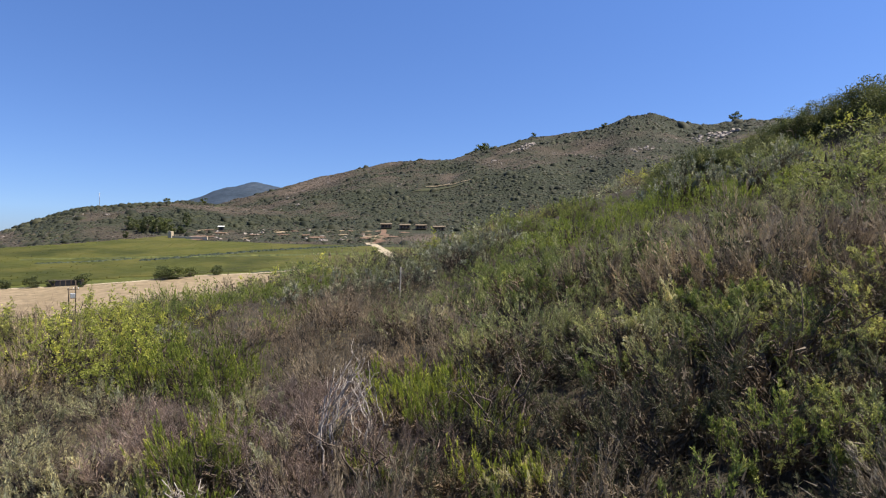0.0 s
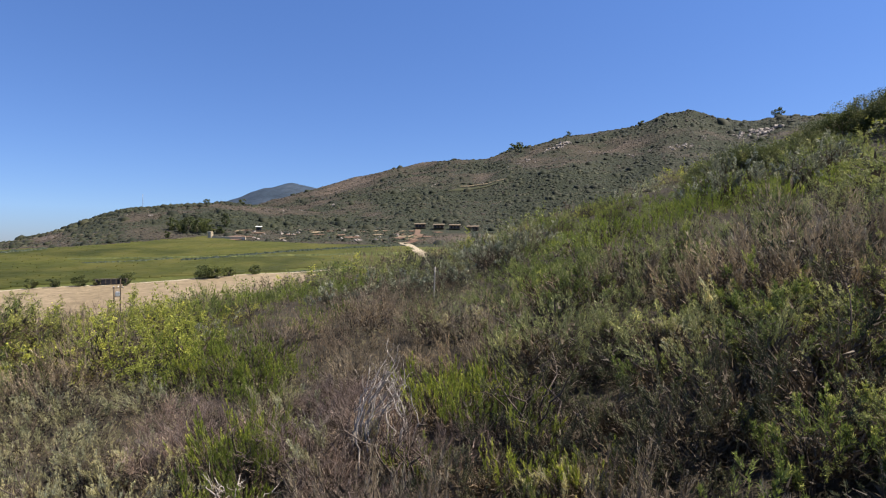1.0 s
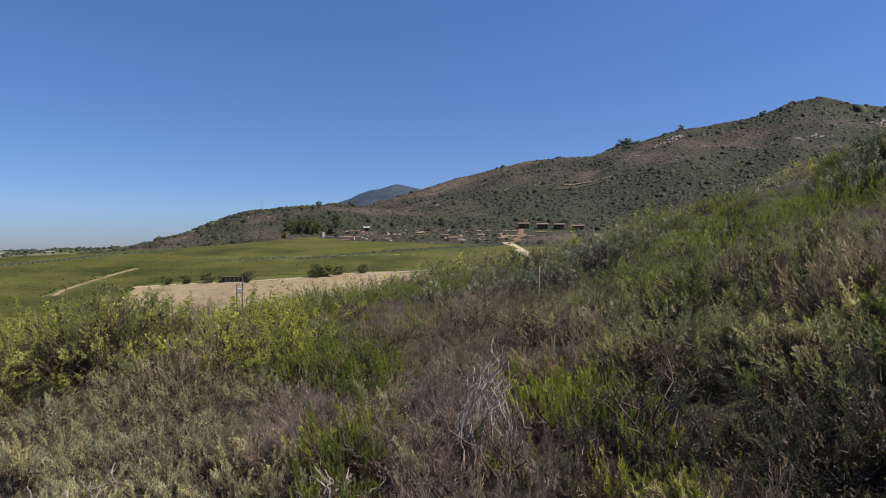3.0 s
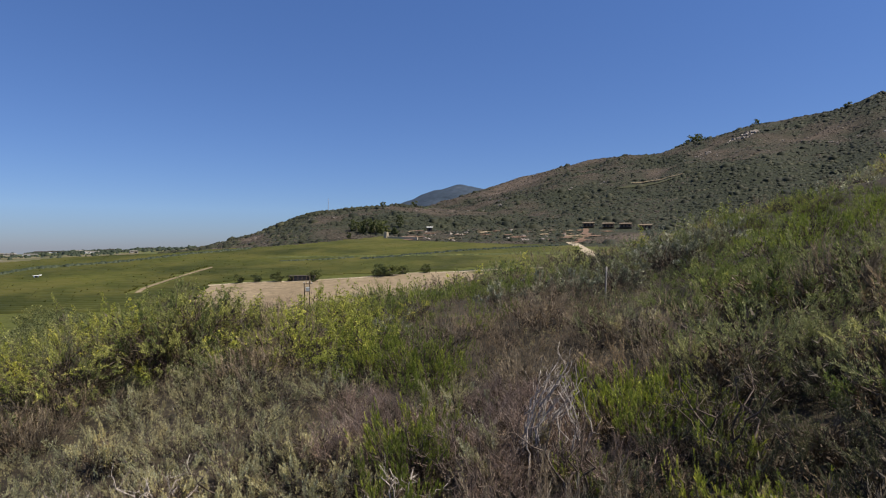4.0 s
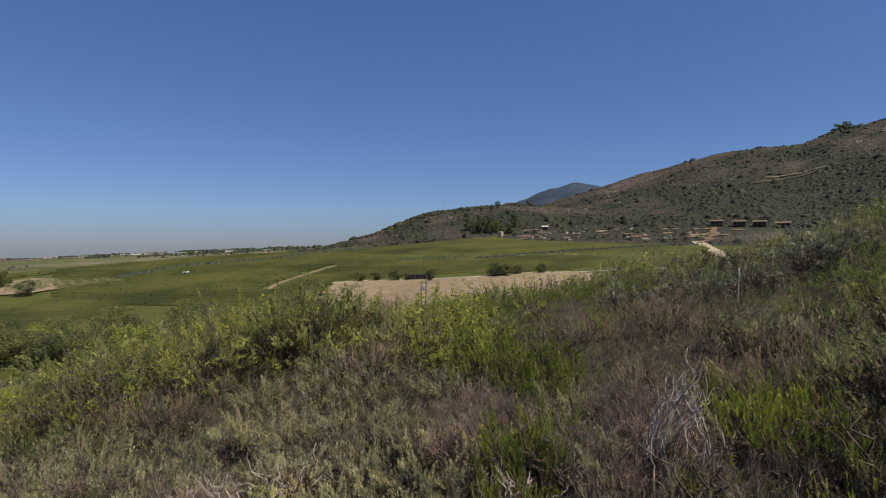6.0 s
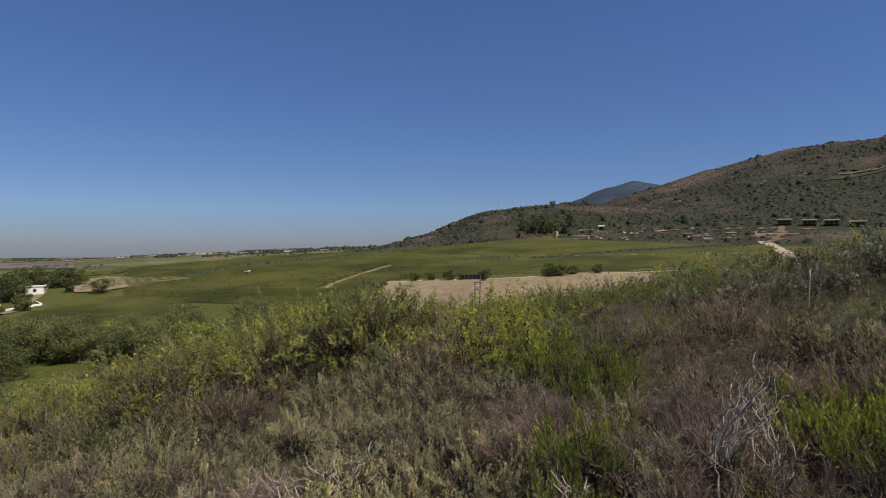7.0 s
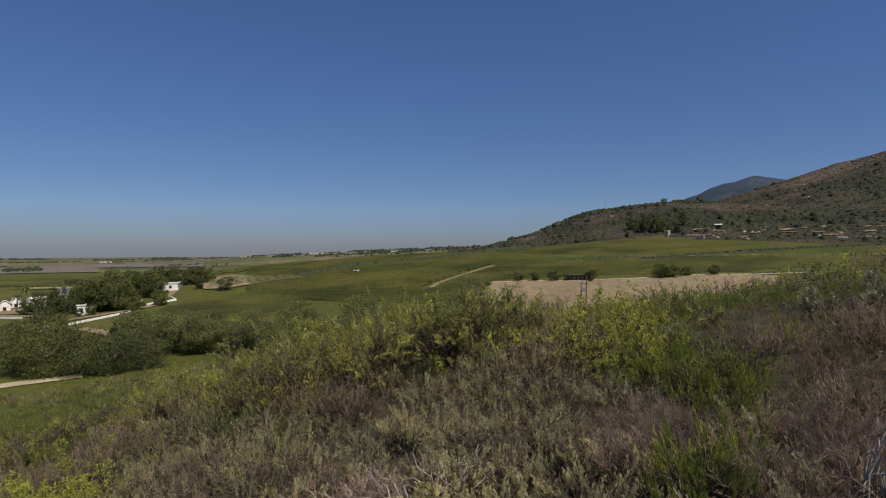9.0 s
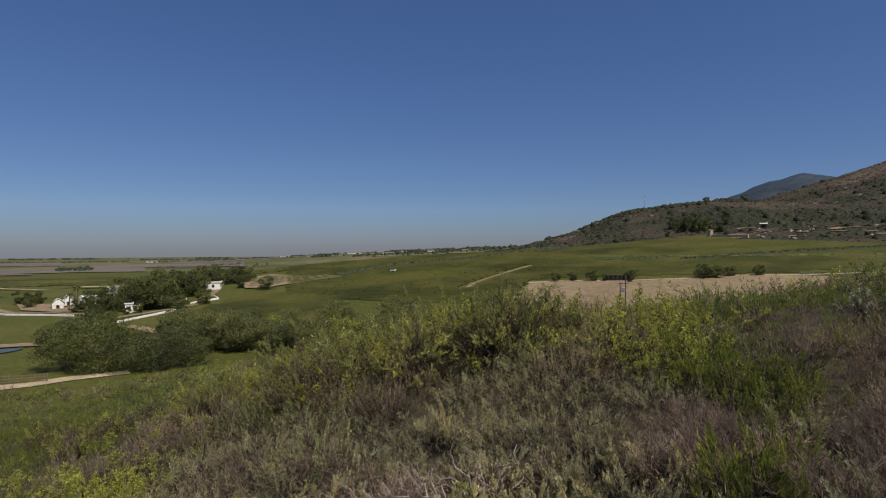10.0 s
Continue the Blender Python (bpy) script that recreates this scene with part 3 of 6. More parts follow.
# drifts of one kind: kind, bearing, distance, half widths of both, height against the usual
DRIFTS = [
    ("plume", -38.5, 24.0, 1.6, 1.5, 1.1), ("olive", -30.5, 24.5, 1.3, 1.5, 0.95), ("sage", -41.0, 21.0, 2.2, 1.3, 1.1), ("heath", -46.5, 24.0, 1.5, 1.5, 1.0),
    ("plume", -52.0, 24.0, 2.0, 2.0, 1.2), ("bare", -40.0, 23.2, 1.2, 1.0, 1.0), ("broom", -36.0, 21.5, 2.2, 1.0, 1.0), ("plume", -62.0, 27.0, 3.0, 3.0, 1.2), ("heath", 11.0, 11.0, 4.0, 1.2, 1.0),
    ("leafy", -34.0, 26.5, 3.5, 2.5, 1.0), ("leafy", -28.5, 24.0, 3.4, 3.0, 0.95), ("spear", -22.0, 18.0, 2.6, 1.2, 1.1), ("spear", -26.4, 18.6, 2.1, 0.9, 1.0),
    ("sage", -31.7, 17.1, 5.1, 1.6, 1.0), ("sage", -18.7, 14.0, 2.1, 1.0, 0.9), ("bare", -26.0, 14.3, 2.1, 1.9, 1.0), ("bare", -13.8, 10.7, 2.6, 2.2, 1.0),
    ("bare", -4.5, 8.2, 3.4, 0.8, 0.9), ("bare", -7.6, 12.4, 2.6, 1.5, 0.8), ("spear", -21.1, 10.3, 1.5, 1.1, 1.0), ("spear", -4.5, 11.8, 1.9, 1.0, 1.0),
    ("spear", 1.9, 9.3, 2.6, 0.6, 1.0), ("spear", 6.2, 6.9, 1.7, 0.5, 0.9), ("spear", 10.6, 6.7, 1.5, 0.5, 0.9), ("broom", -10.8, 18.2, 5.5, 2.5, 0.85),
    ("heath", 11.4, 8.9, 3.4, 0.9, 0.9), ("heath", 16.4, 7.7, 5.1, 0.7, 1.1), ("heath", 22.6, 8.6, 3.4, 0.6, 1.1), ("heath", 32.9, 10.5, 2.6, 1.2, 1.3),
    ("sage", 8.3, 7.5, 1.1, 0.5, 0.7), ("green", 17.4, 9.9, 2.1, 0.6, 1.1), ("green", 27.4, 6.7, 4.7, 0.7, 1.3), ("plume", 8.8, 15.0, 3.4, 2.1, 1.3),
    ("plume", 14.4, 15.1, 2.6, 1.9, 1.2), ("plume", 23.0, 9.8, 2.6, 0.8, 1.1), ("green", 26.1, 11.3, 3.0, 1.2, 1.7), ("sage", 20.7, 12.4, 1.9, 1.4, 1.2),
    ("sage", 34.8, 8.4, 2.1, 0.6, 1.2), ("broom", 25.7, 16.3, 7.7, 1.9, 1.1), ("plume", 29.0, 22.0, 5.0, 2.5, 1.0), ("olive", 33.0, 27.0, 4.0, 4.0, 1.0), ("broom", 17.4, 18.4, 3.4, 2.3, 1.2), ("broom", 33.7, 15.5, 4.3, 1.8, 1.1),
    ("spear", 21.2, 30.5, 6.0, 5.5, 1.0), ("spear", 14.5, 27.0, 5.0, 4.5, 1.0), ("green", 20.0, 37.0, 6.0, 5.0, 1.0), ("green", 9.0, 27.0, 3.0, 3.5, 0.9), ("heath", 3.0, 7.4, 3.5, 0.8, 0.8), ("spear", 11.4, 32.0, 3.0, 6.4, 0.85), ("heath", -3.0, 25.5, 6.0, 3.5, 0.6), ("green", 6.2, 23.4, 3.8, 3.4, 0.9), ("plume", -4.5, 20.2, 3.4, 2.1, 0.8),
    ("spear", -17.8, 25.3, 5.1, 3.0, 0.7), ("olive", -43.0, 29.0, 2.6, 3.0, 1.6), ("olive", -54.8, 30.0, 4.3, 4.0, 1.6), ("leafy", -48.8, 27.0, 2.6, 4.0, 1.4),
    ("leafy", -57.3, 26.0, 2.6, 3.0, 1.4), ("bare", -44.7, 25.0, 2.1, 2.0, 1.0), ("sage", -43.7, 17.1, 6.4, 2.1, 1.1), ("sage", -33.9, 16.6, 5.1, 1.8, 1.0),
    ("sage", -56.3, 19.2, 4.3, 2.8, 1.0), ("spear", -58.5, 17.1, 2.1, 0.8, 0.9), ("broom", -53.3, 19.4, 3.4, 2.0, 1.0), ("broom", -15.3, 18.4, 4.3, 1.8, 0.9),
    ("broom", -8.3, 18.5, 3.4, 1.9, 0.85), ("leafy", -79.0, 20.0, 5.5, 3.0, 0.9), ("broom", -78.5, 28.0, 2.6, 2.6, 1.0), ("plume", -75.5, 35.0, 2.4, 4.0, 1.1), ("sage", -72.0, 22.5, 2.6, 2.2, 1.1), ("sage", -66.5, 13.5, 5.0, 2.6, 1.1), ("bare", -62.5, 16.0, 2.0, 1.2, 0.9), ("sage", -70.5, 17.0, 2.5, 1.6, 1.0), ("broom", -67.5, 17.5, 1.6, 1.2, 1.0), ("leafy", -66.5, 11.6, 1.0, 0.6, 0.8), ("broom", -72.0, 30.0, 4.0, 4.0, 0.8), ("spear", -77.0, 38.0, 7.0, 7.0, 0.65), ("spear", -66.2, 16.1, 1.5, 1.2, 0.9), ("leafy", -50.6, 45.0, 3.4, 8.0, 1.5),
    ("leafy", -63.3, 36.0, 2.6, 6.0, 1.2), ("spear", -79.0, 58.0, 6.4, 17.0, 0.65), ("green", -72.0, 60.0, 3.0, 14.0, 0.8), ("plume", -68.3, 36.0, 1.7, 5.0, 1.8), ("sage", -64.5, 19.9, 4.3, 3.4, 1.0),
    ("sage", -49.0, 15.0, 6.0, 2.0, 1.1), ("broom", -55.1, 19.6, 3.4, 2.1, 1.0), ("bare", -50.9, 12.8, 3.4, 0.5, 0.7), ("plume", -59.1, 18.3, 2.1, 1.5, 0.9),
]


def drift_height(x, y):
    """How much higher or lower the plants of a drift stand."""
    az, d = polar(x, y)
    h, total = np.full(len(x), 0.35), np.full(len(x), 0.35)
    for _, a, r, wa, wr, size in DRIFTS:
        g = np.exp(-0.5 * ((az - a) / wa) ** 2 - 0.5 * ((d - r) / wr) ** 2)
        h, total = h + g * size, total + g
    return h / total


def kinds_at(rng, x, y):
    az, d = polar(x, y)
    w = []
    for k in NAMES:
        t = np.full(len(x), BASE[k])
        for a, r, sa_, sr, g in PATCHES[k]:
            t += 0.6 * g * np.exp(-0.5 * ((az - a) / sa_ * 1.3) ** 2 - 0.5 * ((d - r) / sr * 1.3) ** 2)
        for name, a, r, wa, wr, _ in DRIFTS:
            if name == k:
                t += 14.0 * np.exp(-0.5 * ((az - a) / wa * 1.25) ** 2 - 0.5 * ((d - r) / wr * 1.25) ** 2)
        w.append(t * np.exp(1.9 * rough_noise(x, y, 4.4, 11 + len(w), 2)))
    return np.argmax(np.log(np.array(w)) + 0.45 * rng.gumbel(size=(len(w), len(x))), 0)


def mounds(x, y):
    """Neighbouring plants rise and sink together."""
    return (1.0 + 0.42 * rough_noise(x, y, 3.0, 29, 2)) * drift_height(x, y)


def scatter(rng, gap, inner, outer, lo=-93, hi=43):
    g = np.arange(-outer, outer, gap)
    x, y = [a.ravel() + rng.uniform(-0.45, 0.45, len(g) ** 2) * gap for a in np.meshgrid(g, g)]
    az, d = polar(x, y)
    keep = (d > inner) & (d < outer) & (az > lo) & (az < hi)
    return x[keep], y[keep]


LABELS = {
    "broom": ("brown_shrub", "grey-brown twiggy shrub, half dry, on the slope"),
    "sage": ("sage_shrub", "pale grey-green feathery shrub on dry soil"),
    "plume": ("feathery_shrub", "olive-green feathery shrub on the slope"),
    "heath": ("heath_shrub", "dark grey-green fine-leaved shrub on the slope"),
    "spear": ("shoot_shrub", "bright yellow-green shrub of upright shoots"),
    "leafy": ("leafy_shrub", "olive-yellow leafy shrub on the slope"),
    "olive": ("dark_shrub", "dark green leafy shrub on the slope"),
    "green": ("green_shrub", "mid-green fine-leaved rounded shrub on the slope"),
    "bare": ("bare_shrub", "leafless mauve-grey twiggy shrub, quite dry"),
    "silver": ("silver_shrub", "silver-leaved rounded shrub near the crest"),
}
TALL = {"plume": 1.15, "heath": 1.1, "broom": 1.15, "sage": 0.95, "spear": 0.9, "leafy": 1.2, "olive": 1.25, "silver": 1.2, "green": 1.05, "bare": 1.0}


# silver-leaved bushes: place, height, how many together
SILVER = [(-4.3, 26.4, 1.9, 2), (-6.1, 25.6, 1.55, 2), (-2.8, 26.6, 1.6, 2), (-1.4, 27.6, 1.9, 2), (1.0, 30.4, 2.56, 3), (3.1, 34.0, 2.44, 3), (12.5, 30.0, 2.68, 5), (13.9, 27.2, 2.1, 3), (16.6, 28.8, 2.4, 4), (-8.9, 20.5, 1.5, 2)]


def build_silver_shrubs():
    rng = np.random.default_rng(19)
    models = [shrub_parts("silver", "_tall", 5200, 350 + s, 0.65) for s in range(3)]
    for x0, y0, tall, n in SILVER:
        for i in range(n):
            x, y = x0 + rng.normal() * 0.09 * n, y0 + rng.normal() * 0.25
            h = tall * rng.uniform(0.8, 1.05)
            thing = tagged(new("silver_shrub"), LABELS["silver"][1], "shrub", "silver shrubs on the slope")
            thing.matrix_world = pose(x, y, ground_at(x, y) - 0.04, 0, 0, rng.uniform(0, 360)) @ Matrix.Diagonal((h * 0.9, h * 0.9, h, 1))
            for nm, me in zip(("stem_clump", "old_foliage", "foliage"), models[i % 3]):
                tagged(new(nm, me), kind="stuff").parent = thing


def build_tall_shrubs():
    """Higher bushes along the western edge of the slope and on the crest above it."""
    rng = np.random.default_rng(15)
    models = {k: [shrub_parts(k, "_tall", 8500, 300 + 10 * NAMES.index(k) + s, 0.5) for s in range(3)] for k in ("leafy", "olive", "spear", "heath", "green", "plume")}
    # bearing, distance, their spreads, how many, height
    for a, d, sa_, sd, n, tall, mix in [(-43, 28, 1.6, 1.5, 14, 4.2, "olive green olive"), (-38.5, 27, 1.6, 1.0, 7, 2.6, "leafy olive leafy"), (-34, 25.5, 2.2, 0.8, 11, 1.85, "leafy olive leafy"), (-27, 26, 2.4, 0.8, 11, 1.6, "leafy spear leafy"), (-49, 29, 3.0, 2.5, 20, 3.9, "olive plume leafy"), (-57, 30, 3.0, 3.0, 24, 4.0, "olive plume olive leafy"), 
                                        (-64, 34, 4.0, 4.0, 14, 2.8, "olive leafy leafy"), (-67.3, 30, 1.3, 1.6, 9, 3.3, "leafy plume leafy"), (-70, 44, 5.0, 6.0, 14, 2.4, "olive leafy olive"), (10, 40, 4.0, 4.0, 12, 1.5, "spear leafy"), (26, 11.3, 2.0, 0.8, 6, 1.7, "green olive"), (34, 12, 2.0, 1.5, 6, 2.1, "olive heath"), (24, 41, 3.0, 3.0, 10, 2.4, "olive green heath"), (33, 9, 3.0, 1.5, 5, 1.45, "olive")]:
        mix = mix.split()
        for i in range(n):
            x, y = bearing(a + rng.normal() * sa_, d + rng.normal() * sd)
            if polar(x, y)[1] < 6:
                continue
            k = mix[i % len(mix)]
            h = tall * rng.uniform(0.75, 1.15) / 1.25
            thing = tagged(new("tall_" + LABELS[k][0]), "tall " + LABELS[k][1], "shrub", "tall shrubs on the slope")
            thing.matrix_world = pose(x, y, ground_at(x, y) - 0.04, 0, 0, rng.uniform(0, 360)) @ Matrix.Diagonal((h, h, h, 1))
            for nm, me in zip(("stem_clump", "old_foliage", "foliage"), models[k][int(rng.integers(3))]):
                tagged(new(nm, me), kind="stuff").parent = thing


def bearing(az, d):
    return d * math.sin(radians(az)), d * math.cos(radians(az))


# single shrubs that stand out: kind, place, size
STANDING = []
STANDING += [("spear", *p) for p in ((-8.6, 17, 1.3), (-7.6, 16.6, 1.1), (-6.4, 16.2, 1.45), (-5.6, 15.9, 1.3), (-4.4, 10.6, 1.15), (-3.8, 10.1, 0.9), (-1, 12.8, 1.3), (-0.5, 11.6, 1.15), (-0.2, 10.6, 1.15), (0.5, 10.9, 1.1), (0.5, 8.1, 0.8), (1.4, 7.6, 0.75), (0.9, 7.8, 0.7),)]
STANDING += [("green", *p) for p in ((3.1, 10.1, 1.25), (3.6, 6.9, 1.2), (4.3, 6.9, 1), (5, 10.5, 1.4), (5.6, 10.9, 1.2), (2.6, 17.9, 1.9), (3.3, 17.7, 1.8), (2.1, 19.4, 1.6), (1.1, 14.3, 1.3), (5.8, 19, 1.9),)]
STANDING += [("sage", *p) for p in ((5.2, 7.6, 1), (1.25, 8.5, 0.6), (-0.4, 18.2, 1.4), (-12.1, 11.4, 1.4),)]
STANDING += [("leafy", *p) for p in ((7.2, 10.1, 1.4), (-23.2, 15.2, 1.7), (-22.3, 15.2, 1.4), (-25.2, 20.9, 1.9), (-21, 18.9, 1.8), (-62.1, 26, 1.7), (-58.5, 27.7, 1.8), (-26.4, 17.1, 1.6), (-24.1, 3.8, 1.2), (-19.8, 5.1, 1.2),)]
STANDING += [("broom", *p) for p in ((5, 13.2, 1.4), (5.1, 14.1, 1.7), (5.9, 14, 1.6), (7.7, 13.4, 1.7), (8.6, 13.3, 1.7), (7.6, 14.9, 1.6), (4.1, 17.1, 1.6), (-1.4, 18.2, 1.5), (-16.4, 12.3, 1.5), (-20.9, 12.2, 1.4),)]
STANDING += [("bare", *p) for p in ((-6.6, 13.4, 1.3), (-2.9, 9.9, 1), (-1.6, 9.6, 1.1), (-0.3, 8.9, 1), (-5.7, 12.6, 1.1),)]
STANDING += [("plume", *p) for p in ((2.9, 12.3, 1.5), (3.6, 12.1, 1.5), (6.3, 9.7, 1.5), (5, 11.5, 1.5), (5.9, 28.2, 1.8),)]
STANDING += [("heath", *p) for p in ((1.9, 11.7, 1.4),)]


def build_near_shrubs():
    rng = np.random.default_rng(7)
    models = {}
    for k in NAMES:
        models[k] = []
        for s in range(4):
            models[k].append(shrub_parts(k, "", 4600, 100 * NAMES.index(k) + s))
    x, y = scatter(rng, 0.94, 4.6, 14.0)
    bx, by = bearing(-9.2, 10.0)      # the dead bush stands clear
    open_ = (np.hypot(x - bx, y - by) > 0.55) & (np.hypot(x - bx * 0.9, y - by * 0.9) > 0.45)
    az, d = polar(x, y)
    open_ &= (az < 7) | (d > 11) | (rng.random(len(x)) > 0.25)      # dark gaps between the plants on the upper side
    for _, px, py, size in STANDING:
        open_ &= np.hypot(x - px, y - py) > 0.42 * size
    x, y = x[open_], y[open_]
    kind = kinds_at(rng, x, y)
    sizes = np.array([TALL[NAMES[k]] for k in kind]) * rng.uniform(0.9, 1.3, len(x)) * mounds(x, y)
    for k, px, py, size in STANDING:
        x, y, kind, sizes = np.append(x, px), np.append(y, py), np.append(kind, NAMES.index(k)), np.append(sizes, size)
    z = height(x, y)
    for i in range(len(x)):
        k = NAMES[kind[i]]
        name, label = LABELS[k]
        model = models[k][int(rng.integers(4))]
        thing = tagged(new(name), label, "shrub", "shrubs on the slope")
        s = sizes[i]
        thing.matrix_world = pose(x[i], y[i], z[i] - 0.03, rng.normal(0, 5), rng.normal(0, 5), rng.uniform(0, 360)) @ Matrix.Diagonal((s, s, s * rng.uniform(0.8, 1.1), 1))
        for n, me in zip(("stem_clump", "old_foliage", "foliage"), model):
            tagged(new(n, me), kind="stuff").parent = thing


def build_far_scrub():
    """The rest of the scrub, one sheet of plants of each kind."""
    rng = np.random.default_rng(9)
    bands = [(1.08, 14.0, 24.0, 1700, 1.15), (1.25, 24.0, 40.0, 950, 1.5), (1.6, 40.0, 75.0, 420, 2.1), (2.8, 75.0, 112.0, 200, 3.0)]
    got = {k: [] for k in NAMES + ["inside"]}
    for gap, a, b, leaves, swell in bands:
        x, y = scatter(rng, gap, a, b)
        az, d = polar(x, y)
        shown = d < np.where(az < -46, 200, 1.3 * np.interp(az, [p[0] for p in CREST], [p[1] for p in CREST]))      # beyond, the slope falls away
        x, y = x[shown], y[shown]
        kind = kinds_at(rng, x, y)
        z = height(x, y)
        lump = mounds(x, y)
        az, d = polar(x, y)
        low = 1 - 0.08 * np.exp(-0.5 * ((az + 29) / 9) ** 2) * smooth(21, 27, d)      # the scrub is low above the sandy field
        for ki, k in enumerate(NAMES):
            for s in range(3):
                _, (iv, jf, _), (lv, lf, lt) = plant(k, leaves, 1000 + 10 * ki + s, swell * (0.7 if k == "silver" else 1.0), True)
                pick = np.where((kind == ki) & (np.arange(len(x)) % 3 == s))[0]
                if not len(pick):
                    continue
                ang = rng.uniform(0, 2 * np.pi, len(pick))
                size = TALL[k] * rng.choice([0.75, 1.0, 1.3, 1.6], len(pick), p=[0.3, 0.35, 0.22, 0.13]) * rng.uniform(0.9, 1.1, len(pick)) * lump[pick] * (0.9 + 0.12 * gap) * low[pick]
                c, sn = (np.cos(ang) * size)[:, None], (np.sin(ang) * size)[:, None]
                up = (size * rng.uniform(0.75, 1.15, len(pick)))[:, None]
                own = rng.random(len(pick))[:, None]
                for where, lv, lf, tone in (("inside", iv, jf, np.zeros(len(iv))), (k, lv, lf, lt)):
                    vx = lv[None, :, 0] * c - lv[None, :, 1] * sn + x[pick][:, None]
                    vy = lv[None, :, 0] * sn + lv[None, :, 1] * c + y[pick][:, None]
                    vz = lv[None, :, 2] * up + z[pick][:, None] - 0.05
                    v = np.stack([vx, vy, vz], -1).reshape(-1, 3)
                    f = (lf[None] + (np.arange(len(pick)) * len(lv))[:, None, None]).reshape(-1, 3)
                    got[where].append((v, f, (0.55 * tone[None] + 0.45 * own).ravel()))
    for k in NAMES:
        if got[k]:
            v, f = join([g[:2] for g in got[k]])
            ob = new(LABELS[k][0].replace("shrub", "scrub"), mesh_data(k + "_scrub", v, f, (LEAF[k],), tone=np.concatenate([g[2] for g in got[k]])))
            tagged(ob, "dense " + LABELS[k][1].replace("shrub", "scrub"), "scrub", kind="stuff")
    tagged(new("old_foliage", mesh_data("old_foliage", *join([g[:2] for g in got["inside"]]), (LEAF["inside"],))), "dry brown old foliage inside the scrub, darkened as shade", "scrub", kind="stuff")


def build_undergrowth():
    """Low tufts that close the ground between the shrubs."""
    rng = np.random.default_rng(27)
    tufts = {k: plant(k, 300, 1500 + i, 1.6, True)[2] for i, k in enumerate(("broom", "sage", "heath"))}
    x, y = scatter(rng, 1.05, 4.8, 33.0)
    kind = rng.integers(0, 3, len(x))
    az, d = polar(x, y)
    kind = np.where((az > 4) & (d < 14), 2, np.where(az < -25, 1 - (kind == 0), kind))
    z = height(x, y)
    for ki, k in enumerate(tufts):
        lv, lf, _ = tufts[k]
        pick = np.where(kind == ki)[0]
        ang, size = rng.uniform(0, 2 * np.pi, len(pick)), rng.uniform(0.45, 0.8, len(pick))
        c, s = (np.cos(ang) * size)[:, None], (np.sin(ang) * size)[:, None]
        v = np.stack([lv[None, :, 0] * c - lv[None, :, 1] * s + x[pick][:, None], lv[None, :, 0] * s + lv[None, :, 1] * c + y[pick][:, None], lv[None, :, 2] * size[:, None] + z[pick][:, None] - 0.05], -1)
        f = lf[None] + (np.arange(len(pick)) * len(lv))[:, None, None]
        tagged(new(LABELS[k][0].replace("shrub", "tufts"), mesh_data(k + "_tufts", v.reshape(-1, 3), f.reshape(-1, 3), (LEAF[k],))), "low tufts of " + LABELS[k][1].replace("shrub", "growth"), "tufts", kind="stuff")


def build_litter():
    """Dry grass and fallen twigs between the shrubs."""
    rng = np.random.default_rng(21)
    n = 12000
    az, d = np.radians(rng.uniform(-93, 43, n)), np.sqrt(rng.uniform(4.0 ** 2, 17.0 ** 2, n))
    x, y = d * np.sin(az), d * np.cos(az)
    at = np.stack([x, y, height(x, y) - 0.02], 1)
    way = unit(rng.normal(size=(n, 3)) * 0.55 + UP * rng.uniform(0.1, 1.0, n)[:, None])
    v, f = blades(rng, at, way, rng.uniform(0.15, 0.55, n), rng.uniform(0.006, 0.016, n))
    tagged(new("dry_grass", mesh_data("dry_grass", v, f, (LEAF["dry"],))), "dry straw-coloured grass and twigs under the shrubs", "grass", kind="stuff")


build_near_shrubs()
build_tall_shrubs()
build_silver_shrubs()
build_far_scrub()
build_undergrowth()
build_litter()


# ---- bush on the hills ----
CLUMP_V = np.array([(1, 0, -0.1), (0, 1, -0.1), (-1, 0, -0.1), (0, -1, -0.1), (0.55, 0.55, 0.6), (-0.55, 0.55, 0.6), (-0.55, -0.55, 0.6), (0.55, -0.55, 0.6), (0, 0, 0.95)], float)
CLUMP_F = np.array([(0, 1, 4), (1, 5, 4), (1, 2, 5), (2, 6, 5), (2, 3, 6), (3, 7, 6), (3, 0, 7), (0, 4, 7), (4, 5, 8), (5, 6, 8), (6, 7, 8), (7, 4, 8)])


def clumps(rng, x, y, size, squash=0.75):
    """Bushes and trees far off: small uneven clumps."""
    n = len(x)
    squash = np.broadcast_to(squash, n)
    a = rng.uniform(0, 2 * np.pi, n)[:, None]
    v = CLUMP_V[None] * rng.uniform(0.65, 1.3, (n, 9, 1)) * size[:, None, None]
    v = np.stack([v[..., 0] * np.cos(a) - v[..., 1] * np.sin(a), v[..., 0] * np.sin(a) + v[..., 1] * np.cos(a), v[..., 2] * squash[:, None]], -1)
    px, py = v[..., 0] + x[:, None], v[..., 1] + y[:, None]
    v = np.stack([px, py, v[..., 2] + height(px, py)], -1)      # their feet follow the slope
    return v.reshape(-1, 3), (CLUMP_F[None] + (np.arange(n) * 9)[:, None, None]).reshape(-1, 3)


LODGES = [(-46, 491, 6), (-30.5, 485, 4), (-17.5, 482, 2), (-3, 462, 0)]


